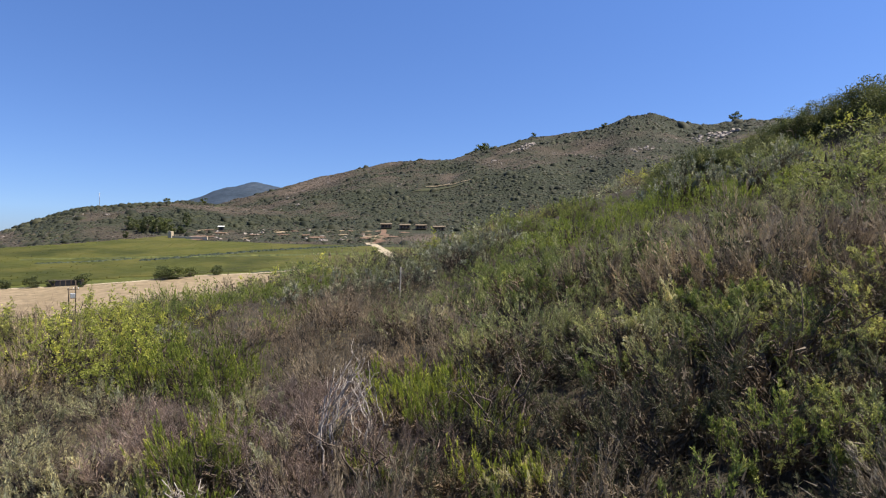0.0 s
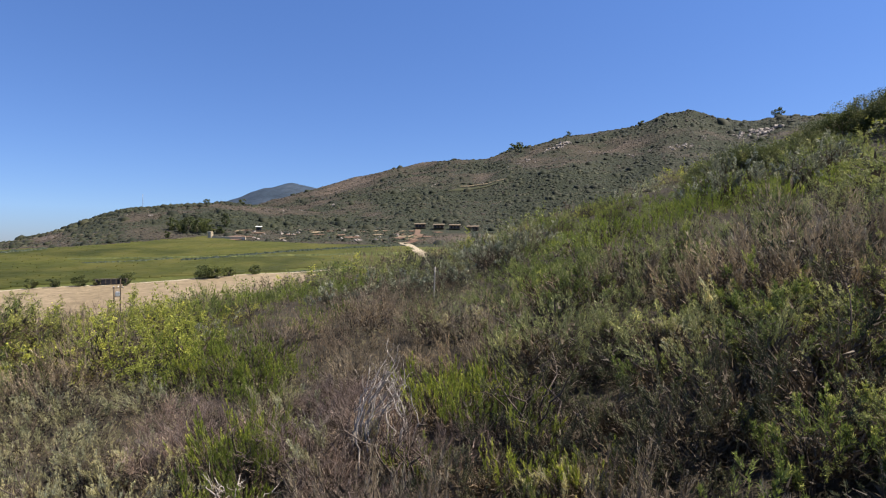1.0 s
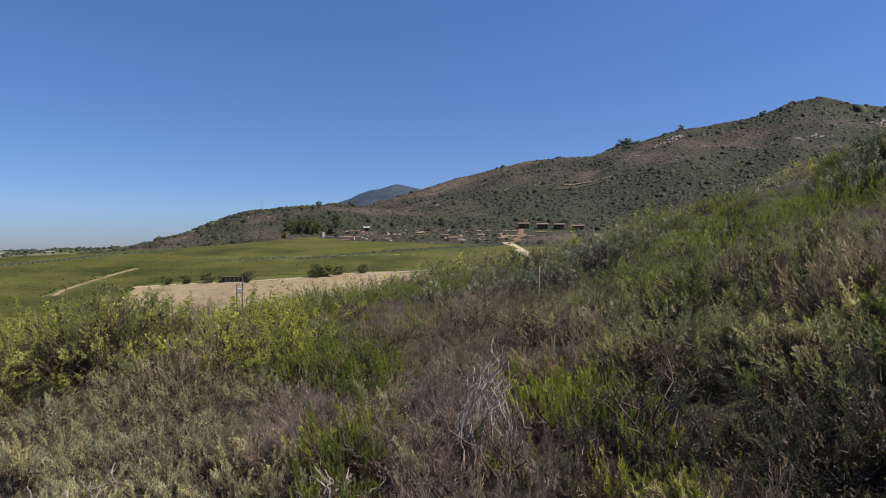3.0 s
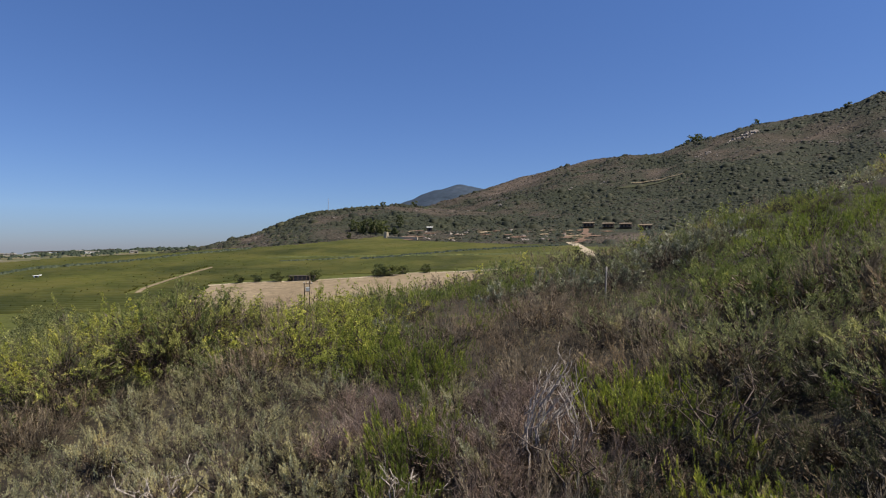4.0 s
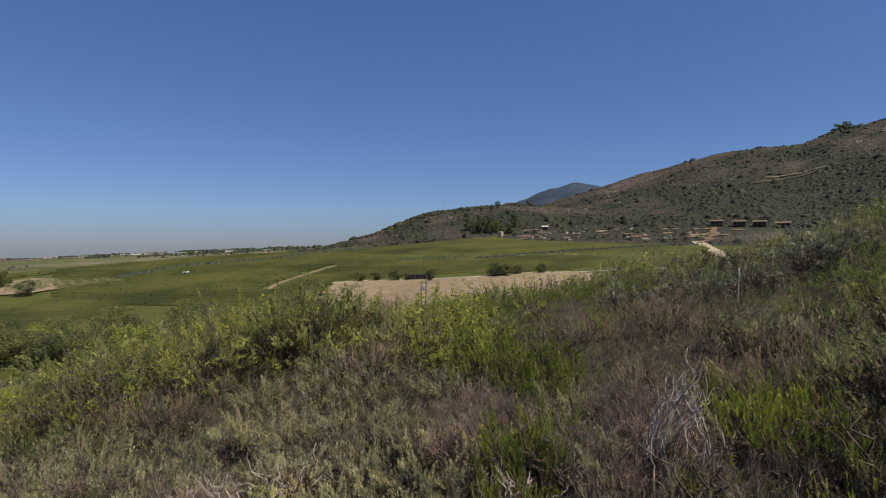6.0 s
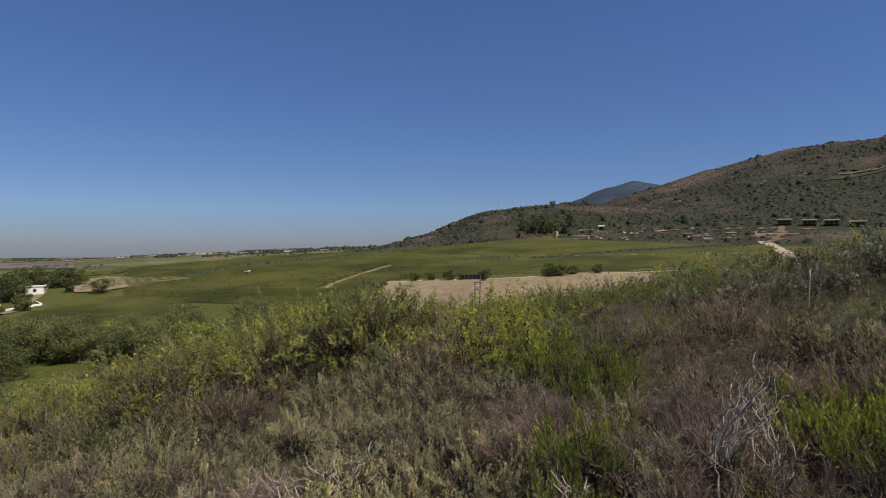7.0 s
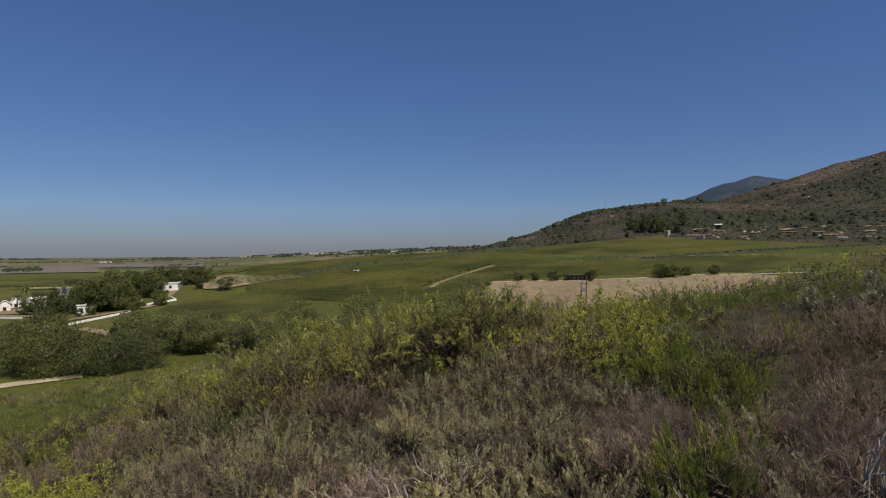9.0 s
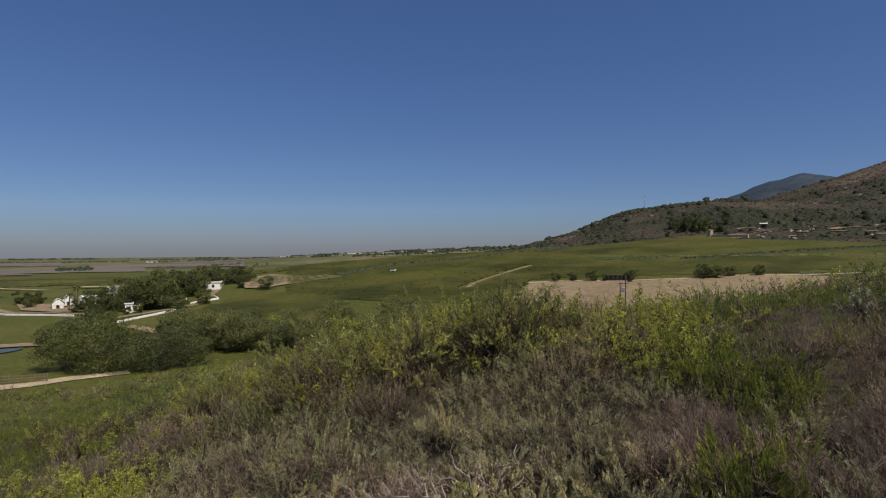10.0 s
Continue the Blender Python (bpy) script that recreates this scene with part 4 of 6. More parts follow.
def build_hill_bush():
    rng = np.random.default_rng(33)
    n = 70000
    az = rng.uniform(-52, 33, n)
    d = 350 + (1165 - 350) * rng.random(n) ** 1.0
    x, y = d * np.sin(np.radians(az)), d * np.cos(np.radians(az))
    cover = hill_cover(x, y)
    green = cover > rng.uniform(-0.25, 0.6, n)
    keep = (d > vine_top(az) + 5) & (height(x, y) > height_valley(x, y) - 3)
    keep &= np.where(green, True, rng.random(n) < 0.6)
    foot = (az > -22) & (az < 5) & (d < 470)      # the foot of the hill is open and stony
    keep &= ~foot | (rng.random(n) < 0.7)
    for lx, ly, _ in LODGES:
        keep &= (abs(x - lx) > 9) | (y > ly + 4) | (y < ly - 60)
    size = 0.75 * np.exp(rng.normal(0, 0.35, n)) * (0.7 + d / 900)
    big = rng.choice([1.0, 1.5, 2.3], n, p=[0.74, 0.2, 0.06])
    for name, pick, mat in (("green_hill_bush", green, "clump_green"), ("brown_hill_bush", ~green, "clump_brown")):
        p = pick & keep
        v, f = clumps(rng, x[p], y[p], size[p] * (1.1 * big[p] if mat == "clump_green" else 1.05), np.where(big[p] > 2, 0.7, 0.4) if mat == "clump_green" else 0.32)
        tone = np.repeat(np.clip(0.5 + 0.6 * rough_noise(x[p], y[p], 40, 51, 3) + rng.normal(0, 0.2, p.sum()), 0, 1), 9)
        tagged(new(name, mesh_data(name, v, f, (LEAF[mat],), tone=tone)), "low dry bush scattered over the hillside", "bush", kind="stuff")
    # loose stones on the open ground
    p = (cover < -0.35) & (rng.random(n) < 0.55) & keep
    v, f = clumps(rng, x[p], y[p], size[p] * rng.uniform(0.25, 0.75, p.sum()), 0.6)
    tagged(new("hill_stones", mesh_data("hill_stones", v, f, (M["rock"],))), "pale loose stones on the open hillside", "stones", kind="stuff")


build_hill_bush()


# ---- helpers for built things ----
def part(name, data, parent, label=""):
    ob = new(name, data)
    ob.parent = parent
    return tagged(ob, label)


def thing_at(name, m, label, category, group=""):
    ob = tagged(new(name), label, category, group)
    ob.matrix_world = m
    return ob


def box_mesh(name, size, at, mat, bevel=0.02, taper=1.0):
    """A bevelled box of that size, its middle at the given place; taper narrows its top."""
    bm = bmesh.new()
    bmesh.ops.create_cube(bm, size=1)
    for v in bm.verts:
        k = taper if v.co.z > 0 else 1.0
        v.co = Vector((v.co.x * size[0] * k + at[0], v.co.y * size[1] * k + at[1], v.co.z * size[2] + at[2]))
    if bevel:
        bmesh.ops.bevel(bm, geom=bm.edges, offset=bevel, segments=1, affect="EDGES")
    me = bpy.data.meshes.new(name)
    bm.to_mesh(me)
    bm.free()
    me.materials.append(mat)
    return me


def prism_mesh(name, outline, length, mat, at=(0, 0, 0)):
    """An outline in x and z drawn out along y, centred on it."""
    bm = bmesh.new()
    a = [bm.verts.new((x + at[0], -length / 2 + at[1], z + at[2])) for x, z in outline]
    b = [bm.verts.new((x + at[0], length / 2 + at[1], z + at[2])) for x, z in outline]
    bm.faces.new(a)
    bm.faces.new(b[::-1])
    n = len(a)
    for i in range(n):
        bm.faces.new((a[i], b[i], b[(i + 1) % n], a[(i + 1) % n]))
    bmesh.ops.recalc_face_normals(bm, faces=bm.faces)
    me = bpy.data.meshes.new(name)
    bm.to_mesh(me)
    bm.free()
    me.materials.append(mat)
    return me


def tube(path, radii, sides=6):
    """A tapered tube along a path, as verts and triangles."""
    path = np.asarray(path, float)
    t = unit(np.gradient(path, axis=0))
    u = unit(np.cross(t, np.where(abs(t[:, 2:3]) > 0.9, np.array([1.0, 0, 0]), UP)))
    v = np.cross(t, u)
    a = np.linspace(0, 2 * np.pi, sides, endpoint=False)
    ring = path[:, None] + (u[:, None] * np.cos(a)[None, :, None] + v[:, None] * np.sin(a)[None, :, None]) * np.asarray(radii)[:, None, None]
    q = grid_faces(len(path), sides, True)
    f = np.concatenate([q[:, [0, 1, 2]], q[:, [0, 2, 3]]])
    n = len(path) * sides
    cap = np.array([[n - sides, n - sides + k, n - sides + k + 1] for k in range(1, sides - 1)])
    return ring.reshape(-1, 3), np.concatenate([f, cap])


def limb_path(rng, a, b, bend, n=6):
    s = np.linspace(0, 1, n)[:, None]
    p = np.asarray(a) * (1 - s) + np.asarray(b) * s
    w = rng.normal(size=(n, 3)) * bend
    w[0] = 0
    return p + w * np.sin(np.pi * np.clip(s, 0, 0.9))


TREES = {}


def tree_model(shape, seed):
    """Meshes of a tree one metre high: trunk, limbs and leafy crown."""
    key = (shape, seed)
    if key in TREES:
        return TREES[key]
    rng = np.random.default_rng(500 + seed)
    # crown half width, crown middle, crown half height, clumps, leaves, leaf size, material
    half, mid, tall, nc, nl, ls, mat = {
        "round": (0.5, 0.5, 0.45, 26, 4200, 0.038, "tree"), "wide": (0.62, 0.47, 0.45, 40, 6500, 0.031, "tree"),
        "far": (0.5, 0.5, 0.46, 20, 2600, 0.058, "tree"), "pine": (0.24, 0.6, 0.42, 16, 1500, 0.05, "pine"),
        "gum": (0.36, 0.52, 0.46, 18, 1900, 0.055, "tree"), "thicket": (0.5, 0.5, 0.48, 24, 3400, 0.038, "grove"),
        "yellow": (0.55, 0.5, 0.48, 24, 3000, 0.036, "leafy")}[shape]
    ends = []
    for _ in range(nc):
        d = unit(rng.normal(size=3))
        r = rng.uniform(0.45, 0.95)
        ends.append(np.array([0, 0, mid]) + d * r * np.array([half, half, tall]))
    ends = np.array(ends)
    trunk = tube(limb_path(rng, (0, 0, -0.03), (rng.normal() * 0.03, rng.normal() * 0.03, mid), 0.018), np.linspace(0.032, 0.014, 6))
    limbs = []
    for e in ends[::3]:
        limbs.append(tube(limb_path(rng, (0, 0, mid * rng.uniform(0.35, 0.8)), e, 0.03, 5), np.linspace(0.013, 0.004, 5), 4))
    j = rng.integers(0, nc, nl)
    out = unit(rng.normal(size=(nl, 3)) + unit(ends[j] - [0, 0, mid * 0.9]) * 0.5)
    size = rng.uniform(0.55, 1.15, nc)[j] * 0.23 * half / 0.5
    at = ends[j] + out * (size * rng.random(nl) ** 0.4)[:, None] * np.array([1, 1, 0.75])
    way = unit(out * 0.5 + rng.normal(size=(nl, 3)) * 0.7)
    crown = blades(rng, at, way, ls * rng.uniform(0.6, 1.4, nl), ls * 0.75 * rng.uniform(0.6, 1.3, nl))
    TREES[key] = (mesh_data("trunk", *trunk, (M["bark"],)), mesh_data("limbs", *join(limbs), (M["bark"],)), mesh_data("crown", *crown, (LEAF[mat],)))
    return TREES[key]


def tree(x, y, tall, wide=1.0, shape="round", seed=0, label="dark green leafy tree in the valley", name="tree", group="", sink=0.0):
    t = thing_at(name, pose(x, y, ground_at(x, y) - sink, 0, 0, (seed * 73 + x * 31) % 360) @ Matrix.Diagonal((tall * wide, tall * wide, tall, 1)), label, "tree", group)
    for n, me in zip(("trunk", "branchwork", "crown"), tree_model(shape, seed % 3)):
        tagged(part(n, me, t), kind="" if n == "trunk" else "stuff")
    return t


def drape(name, outline, mat, label, category, lift=0.12, step=3.0):
    """A patch of ground cover inside an outline, laid over the land."""
    p = np.array(outline, float)
    (x0, y0), (x1, y1) = p.min(0), p.max(0)
    gx, gy = np.arange(x0, x1 + step, step), np.arange(y0, y1 + step, step)
    bm = bmesh.new()
    bm.faces.new([bm.verts.new((x, y, 0)) for x, y in outline])
    for g, no in ((gx, (1, 0, 0)), (gy, (0, 1, 0))):
        for c in g[1:-1]:
            bmesh.ops.bisect_plane(bm, geom=bm.verts[:] + bm.edges[:] + bm.faces[:], plane_co=(c, 0, 0) if no[0] else (0, c, 0), plane_no=no)
    bmesh.ops.triangulate(bm, faces=bm.faces)
    co = np.array([v.co for v in bm.verts])
    z = height(co[:, 0], co[:, 1]) + lift
    for v, h in zip(bm.verts, z):
        v.co.z = h
    me = bpy.data.meshes.new(name)
    bm.to_mesh(me)
    bm.free()
    me.materials.append(mat)
    me.polygons.foreach_set("use_smooth", np.ones(len(me.polygons), bool))
    return tagged(new(name, me), label, category, kind="structure")


def strip(name, line, width, mat, label, category="track", lift=0.16, seed=1):
    """A track of uneven width along a line in plan."""
    p = np.array(line, float)
    seg = np.concatenate([[0], np.cumsum(np.hypot(*np.diff(p, axis=0).T))])
    s = np.linspace(0, seg[-1], max(4, int(seg[-1] / 4)))
    x, y = np.interp(s, seg, p[:, 0]), np.interp(s, seg, p[:, 1])
    dx, dy = np.gradient(x), np.gradient(y)
    n = np.stack([-dy, dx], 1) / np.hypot(dx, dy)[:, None]
    w = width / 2 * (1 + 0.25 * rough_noise(s, s * 0 + seed, 9, seed, 2))
    k = np.linspace(-1, 1, 5)
    px, py = x[:, None] + n[:, :1] * w[:, None] * k, y[:, None] + n[:, 1:] * w[:, None] * k
    v = np.stack([px, py, height(px, py) + lift], -1).reshape(-1, 3)
    return tagged(new(name, mesh_data(name, v, grid_faces(len(s), 5), (mat,), None, True)), label, category, kind="structure")


# ---- the valley: sand, tracks, vines ----
SAND = [(-147, 177), (-137, 186), (-122, 192), (-103, 205), (-88, 220), (-72, 227), (-60, 226), (-60, 200), (-72, 176), (-76, 150), (-92, 132), (-112, 130), (-130, 146)]
drape("sand_field", SAND, M["sand"], "bare tan sandy field beside the vines", "field", 0.35, 2.0)
strip("farm_lane", [(-149, 178), (-136, 187.5), (-121, 193.5), (-102, 207), (-87, 221.5), (-72, 228), (-57, 239), (-36, 250), (-14, 262)], 2.8, M["track"], "pale sandy lane along the vines", lift=0.25)
strip("vineyard_track", [(-163, 160), (-168.6, 169), (-175, 189), (-179.6, 206), (-183, 222)], 1.8, M["sand"], "straight pale track between the vines", lift=0.2)
strip("turning_place", [(-44, 356), (-41.6, 350), (-34, 326), (-27.4, 302), (-24, 288)], 5.5, M["track"], "pale bare end of the hill track", lift=0.3)
strip("hill_path", [(-41.6, 350), (-38, 366), (-41, 386), (-37, 402), (-42, 425), (-44, 455), (-47, 482)], 4.0, M["redsoil"], "reddish track up to the lodges", lift=0.3)
drape("stony_ground", [(-255.6, 114.8), (-248, 121.6), (-247.2, 144.9), (-243, 156), (-250.4, 159), (-272, 150), (-295.6, 146.5), (-294.9, 133.9), (-276, 120)], M["sand"], "bare tan ground beside the farmyard", "field", 0.5)
strip("field_lane", [(-470, 40), (-421, 45), (-350, 74), (-322, 92)], 3.0, M["track"], "pale lane across the plain", lift=0.9)
strip("farm_road", [(-330, 20), (-253, 30), (-247, 39), (-232, 48), (-212, 52), (-214, 55), (-221, 68), (-228, 84), (-262, 104), (-290, 118)], 3.0, M["sand"], "sandy farm road past the white wall", lift=0.3)
drape("farmyard", [(-262, 34), (-246, 42), (-238, 54), (-252, 60), (-276, 52), (-290, 36)], M["sand"], "bare sandy farmyard", "yard", 0.35)
strip("sandy_path", [(-124, 2), (-121, 12), (-120, 17), (-121, 22), (-120.5, 29), (-120, 32)], 3.6, M["track"], "sandy path below the trees", lift=0.15)
strip("pond_bank", [(-174, 2), (-171, 12), (-170, 20), (-166, 27)], 5.0, M["sand"], "bare sandy bank of the pond", lift=0.35)
strip("stream_path", [(-190, 50), (-176, 52), (-160, 54), (-148, 60)], 4.0, M["sand"], "sandy track behind the trees", lift=0.3)


def build_pond():
    bm = bmesh.new()
    pts = [(-163 + 3.8 * math.cos(a) + 1.0 * math.sin(3 * a), 10 + 12 * math.sin(a), -18.25) for a in np.linspace(0, 2 * np.pi, 24, endpoint=False)]
    bm.faces.new([bm.verts.new(p) for p in pts])
    me = bpy.data.meshes.new("pond")
    bm.to_mesh(me)
    bm.free()
    m, n, l, b = shader("pond_water")
    b.inputs["Base Color"].default_value = (0.045, 0.05, 0.04, 1)
    b.inputs["Roughness"].default_value = 0.22
    b.inputs["Specular IOR Level"].default_value = 0.12
    w = noise_node(n, l, 1.5, 3, 0.5, n.new("ShaderNodeTexCoord").outputs["Object"])
    bp = n.new("ShaderNodeBump")
    bp.inputs["Strength"].default_value, bp.inputs["Distance"].default_value = 0.15, 0.05
    l.new(w.outputs["Fac"], bp.inputs["Height"])
    l.new(bp.outputs["Normal"], b.inputs["Normal"])
    me.materials.append(m)
    tagged(new("pond", me), "still blue-grey farm pond", "water", kind="structure")


build_pond()


def in_vines(x, y):
    az, d = polar(x, y)
    top = vine_top(az)
    low = np.interp(az, [-66, -60, -52, -44, -41, -40, -18, -17, -6], [255, 215, 190, 180, 185, 238, 245, 252, 268])
    tx = np.interp(y, [160, 169, 189, 206, 222], [-163, -168.6, -175, -179.6, -183])      # the track through the vines stays open
    return (az > -62) & (az < -6.2) & (d > low) & (d < top) & ((abs(x - tx) > 4.0) | (y < 158) | (y > 223))


def rows_of_vines(name, gap, tall, wide, keep, turn, cell, seed, span, mat, label):
    """Rows of vines: a lumpy hedge of short lengths along each row."""
    rng = np.random.default_rng(seed)
    c, s = math.cos(turn), math.sin(turn)
    cx, cy = span[0], span[1]
    u, w = np.meshgrid(np.arange(-span[2], span[2], cell), np.arange(-span[3], span[3], gap))
    u, w = u.ravel() + rng.uniform(-0.2, 0.2, u.size) * cell, w.ravel()
    x, y = cx + u * c - w * s, cy + u * s + w * c
    ok = keep(x, y)
    x, y = x[ok], y[ok]
    n = len(x)
    z = height(x, y)
    ax = np.array([c, s, 0.0])
    sd = np.array([-s, c, 0.0])
    base = np.stack([x, y, z], 1)
    hh = tall * rng.uniform(0.92, 1.08, n)
    ring = []
    for e in (-1, 1):
        hx = hh * rng.uniform(0.94, 1.06, n)
        wx = wide * rng.uniform(0.7, 1.3, n)
        p = base + ax * (e * cell * 0.56)
        ring += [p - sd * (wx * 0.5)[:, None], p - sd * (wx * 0.28)[:, None] + UP * (hx * 0.75)[:, None], p + UP * hx[:, None],
                 p + sd * (wx * 0.28)[:, None] + UP * (hx * 0.75)[:, None], p + sd * (wx * 0.5)[:, None]]
    v = np.stack(ring, 1).reshape(-1, 3)
    q = [(k, k + 1, k + 6, k + 5) for k in range(4)]
    f = (np.array(q)[None] + (np.arange(n) * 10)[:, None, None]).reshape(-1, 4)
    return tagged(new(name, mesh_data(name, v, f, (mat,))), label, "vines", kind="stuff")


rows_of_vines("vine_rows", 3.0, 0.7, 2.5, in_vines, 0.30, 3.2, 3, (-150, 290, 230, 150), LEAF["vine"], "long rows of green vines on the valley slope")
rows_of_vines("plain_vine_rows", 5.0, 0.6, 5.0, lambda x, y: (polar(x, y)[0] < -62) & (polar(x, y)[0] > -90) & (polar(x, y)[1] > 345) & (polar(x, y)[1] < 620) & (rough_noise(x, y, 150, 4, 2) > -0.25),
              0.22, 6.0, 4, (-420, 110, 260, 170), LEAF["vine"], "rows of vines on the flat plain")
rows_of_vines("farm_vine_rows", 3.0, 0.6, 3.0, lambda x, y: (polar(x, y)[0] < -57) & (polar(x, y)[0] > -70.5) & (polar(x, y)[1] > 158) & (polar(x, y)[1] < np.interp(polar(x, y)[0], [-71, -66, -62, -57], [215, 255, 258, 215])), 0.95, 4.0, 6, (-190, 100, 120, 110), LEAF["vine"], "rows of vines between the farm and the thicket")
rows_of_vines("young_rows", 4.5, 0.7, 1.4, lambda x, y: (polar(x, y)[0] > -65.4) & (polar(x, y)[0] < -57.9) & (polar(x, y)[1] > np.interp(polar(x, y)[0], [-65, -60, -57], [286, 290, 292])) & (polar(x, y)[1] < np.interp(polar(x, y)[0], [-65, -62, -57], [322, 318, 296])),
              1.05, 2.2, 12, (-265, 138, 40, 40), LEAF["tree"], "rows of young dark bushes on bare ground")
rows_of_vines("dark_hedge", 40.0, 1.2, 2.2, lambda x, y: (polar(x, y)[0] > -35) & (polar(x, y)[0] < -7) & (abs(polar(x, y)[1] - 297) < 19), 0.30, 2.5, 8, (-120, 270, 140, 40), LEAF["tree"], "dark uneven hedge along a ditch between the vines")


def hedge(line, tall, wide, seed, label="dark uneven hedge between blocks of vines"):
    """A lumpy hedge along a line in plan."""
    rng = np.random.default_rng(seed)
    p = np.array(line, float)
    seg = np.concatenate([[0], np.cumsum(np.hypot(*np.diff(p, axis=0).T))])
    s = np.arange(0, seg[-1], 0.3)
    x, y = np.interp(s, seg, p[:, 0]) + rng.normal(0, wide * 0.3, len(s)), np.interp(s, seg, p[:, 1]) + rng.normal(0, wide * 0.3, len(s))
    v, f = clumps(rng, x, y, tall * rng.uniform(0.6, 0.9, len(s)), 0.75)
    tagged(new("hedge", mesh_data("hedge", v, f, (LEAF["pine"],))), label, "hedge", kind="stuff")


hedge([(-254, 161), (-261, 198), (-241, 224), (-231, 259), (-215, 290)], 2.3, 2.5, 61)
hedge([(-127, 258), (-115, 271.6), (-97, 294.4), (-66.7, 320), (-42, 336)], 2.0, 2.2, 62)
hedge([(-163, 243), (-150, 250), (-134, 262)], 1.7, 1.6, 63)
hedge([(-72, 229.5), (-57, 240.5), (-36, 251.5), (-14, 263.5)], 1.0, 1.0, 64, "low dark hedge along the sandy lane")

# small trees along the sandy field
for i, (x, y, h, w) in enumerate([(-141, 185, 2.6, 1.2), (-136.5, 188, 2.2, 1.3), (-129, 190.5, 2.8, 1.2), (-124.5, 193, 2.0, 1.2), (-117, 197, 3.0, 1.3), (-97, 211, 3.4, 1.5), (-94, 213, 3.6, 1.5), (-90.5, 217, 2.8, 1.2), (-83, 223, 2.6, 1.2), (-115, 193, 1.4, 1.2)]):
    tree(x, y, h * 1.45, w, "far", i, "small dark round tree beside the sandy field", "field_tree", "trees by the sandy field")


def build_shade_shed():
    s = thing_at("shade_shed", pose(-121.5, 195.5, ground_at(-121.5, 195.5), 0, 0, 30), "low dark shade-net shed beside the sandy field", "shed")
    part("roof", box_mesh("roof", (9.5, 3.2, 0.12), (0, 0, 2.0), M["shed"]), s)
    post = box_mesh("post", (0.14, 0.14, 2.0), (0, 0, 1.0), M["timber"], 0.01)
    net = box_mesh("net_panel", (1.25, 0.05, 1.6), (0, 0, 1.1), M["dark"], 0.01)
    for i in range(7):
        for e in (-1.5, 1.5):
            part("post", post, s).location = (-4.5 + 1.5 * i, e, 0)
            if i < 6:
                part("net_panel", net, s, "dark shade net").location = (-3.75 + 1.5 * i, e, 0)


build_shade_shed()


# ---- power line ----
def build_power_pole():
    x, y = -78.5, 128.5
    z = ground_at(x, y)
    p = thing_at("power_pole", pose(x, y, z, 0, 0, 31), "twin wooden power pole with a grey transformer", "pole")
    rng = np.random.default_rng(2)
    for e, top in ((-0.62, 11.3), (0.62, 12.9)):
        part("mast", mesh_data("mast", *tube(limb_path(rng, (e, 0, -0.4), (e, 0, top), 0.015), np.linspace(0.15, 0.11, 6), 8), (M["darktimber"],)), p)
    part("crossarm", box_mesh("crossarm", (2.2, 0.12, 0.14), (0.2, 0.14, 11.0), M["darktimber"]), p)
    part("transformer", box_mesh("transformer", (0.9, 0.7, 1.0), (0.1, -0.35, 9.7), M["steel"], 0.08), p, "pale grey steel transformer box")
    for k in (-0.7, 0.2, 1.1):
        part("insulator", mesh_data("insulator", *tube([(k, 0.14, 11.07), (k, 0.14, 11.2), (k, 0.14, 11.3), (k, 0.14, 11.42)], [0.05, 0.09, 0.05, 0.08], 8), (M["white"],)), p)
    part("platform", box_mesh("platform", (1.4, 0.9, 0.1), (0.1, -0.3, 9.12), M["timber"]), p)


def wire(a, b, sag, r=0.009):
    s = np.linspace(0, 1, 24)[:, None]
    p = np.array(a) * (1 - s) + np.array(b) * s
    p[:, 2] -= 4 * sag * (s * (1 - s))[:, 0]
    tagged(new("wire", mesh_data("wire", *tube(p, np.full(24, r), 4), (M["shed"],))), "thin grey overhead power line", "wire", "power lines")


build_power_pole()
pz = ground_at(-78.5, 128.5) + 11.4
wire((-78.5, 128.5, pz), (-150, 28, -6.5), 3.0)
wire((-78.0, 129.4, pz), (20, 300, 22), 4.0)
wire((-77.4, 128.2, pz), (21, 299, 22), 4.0)


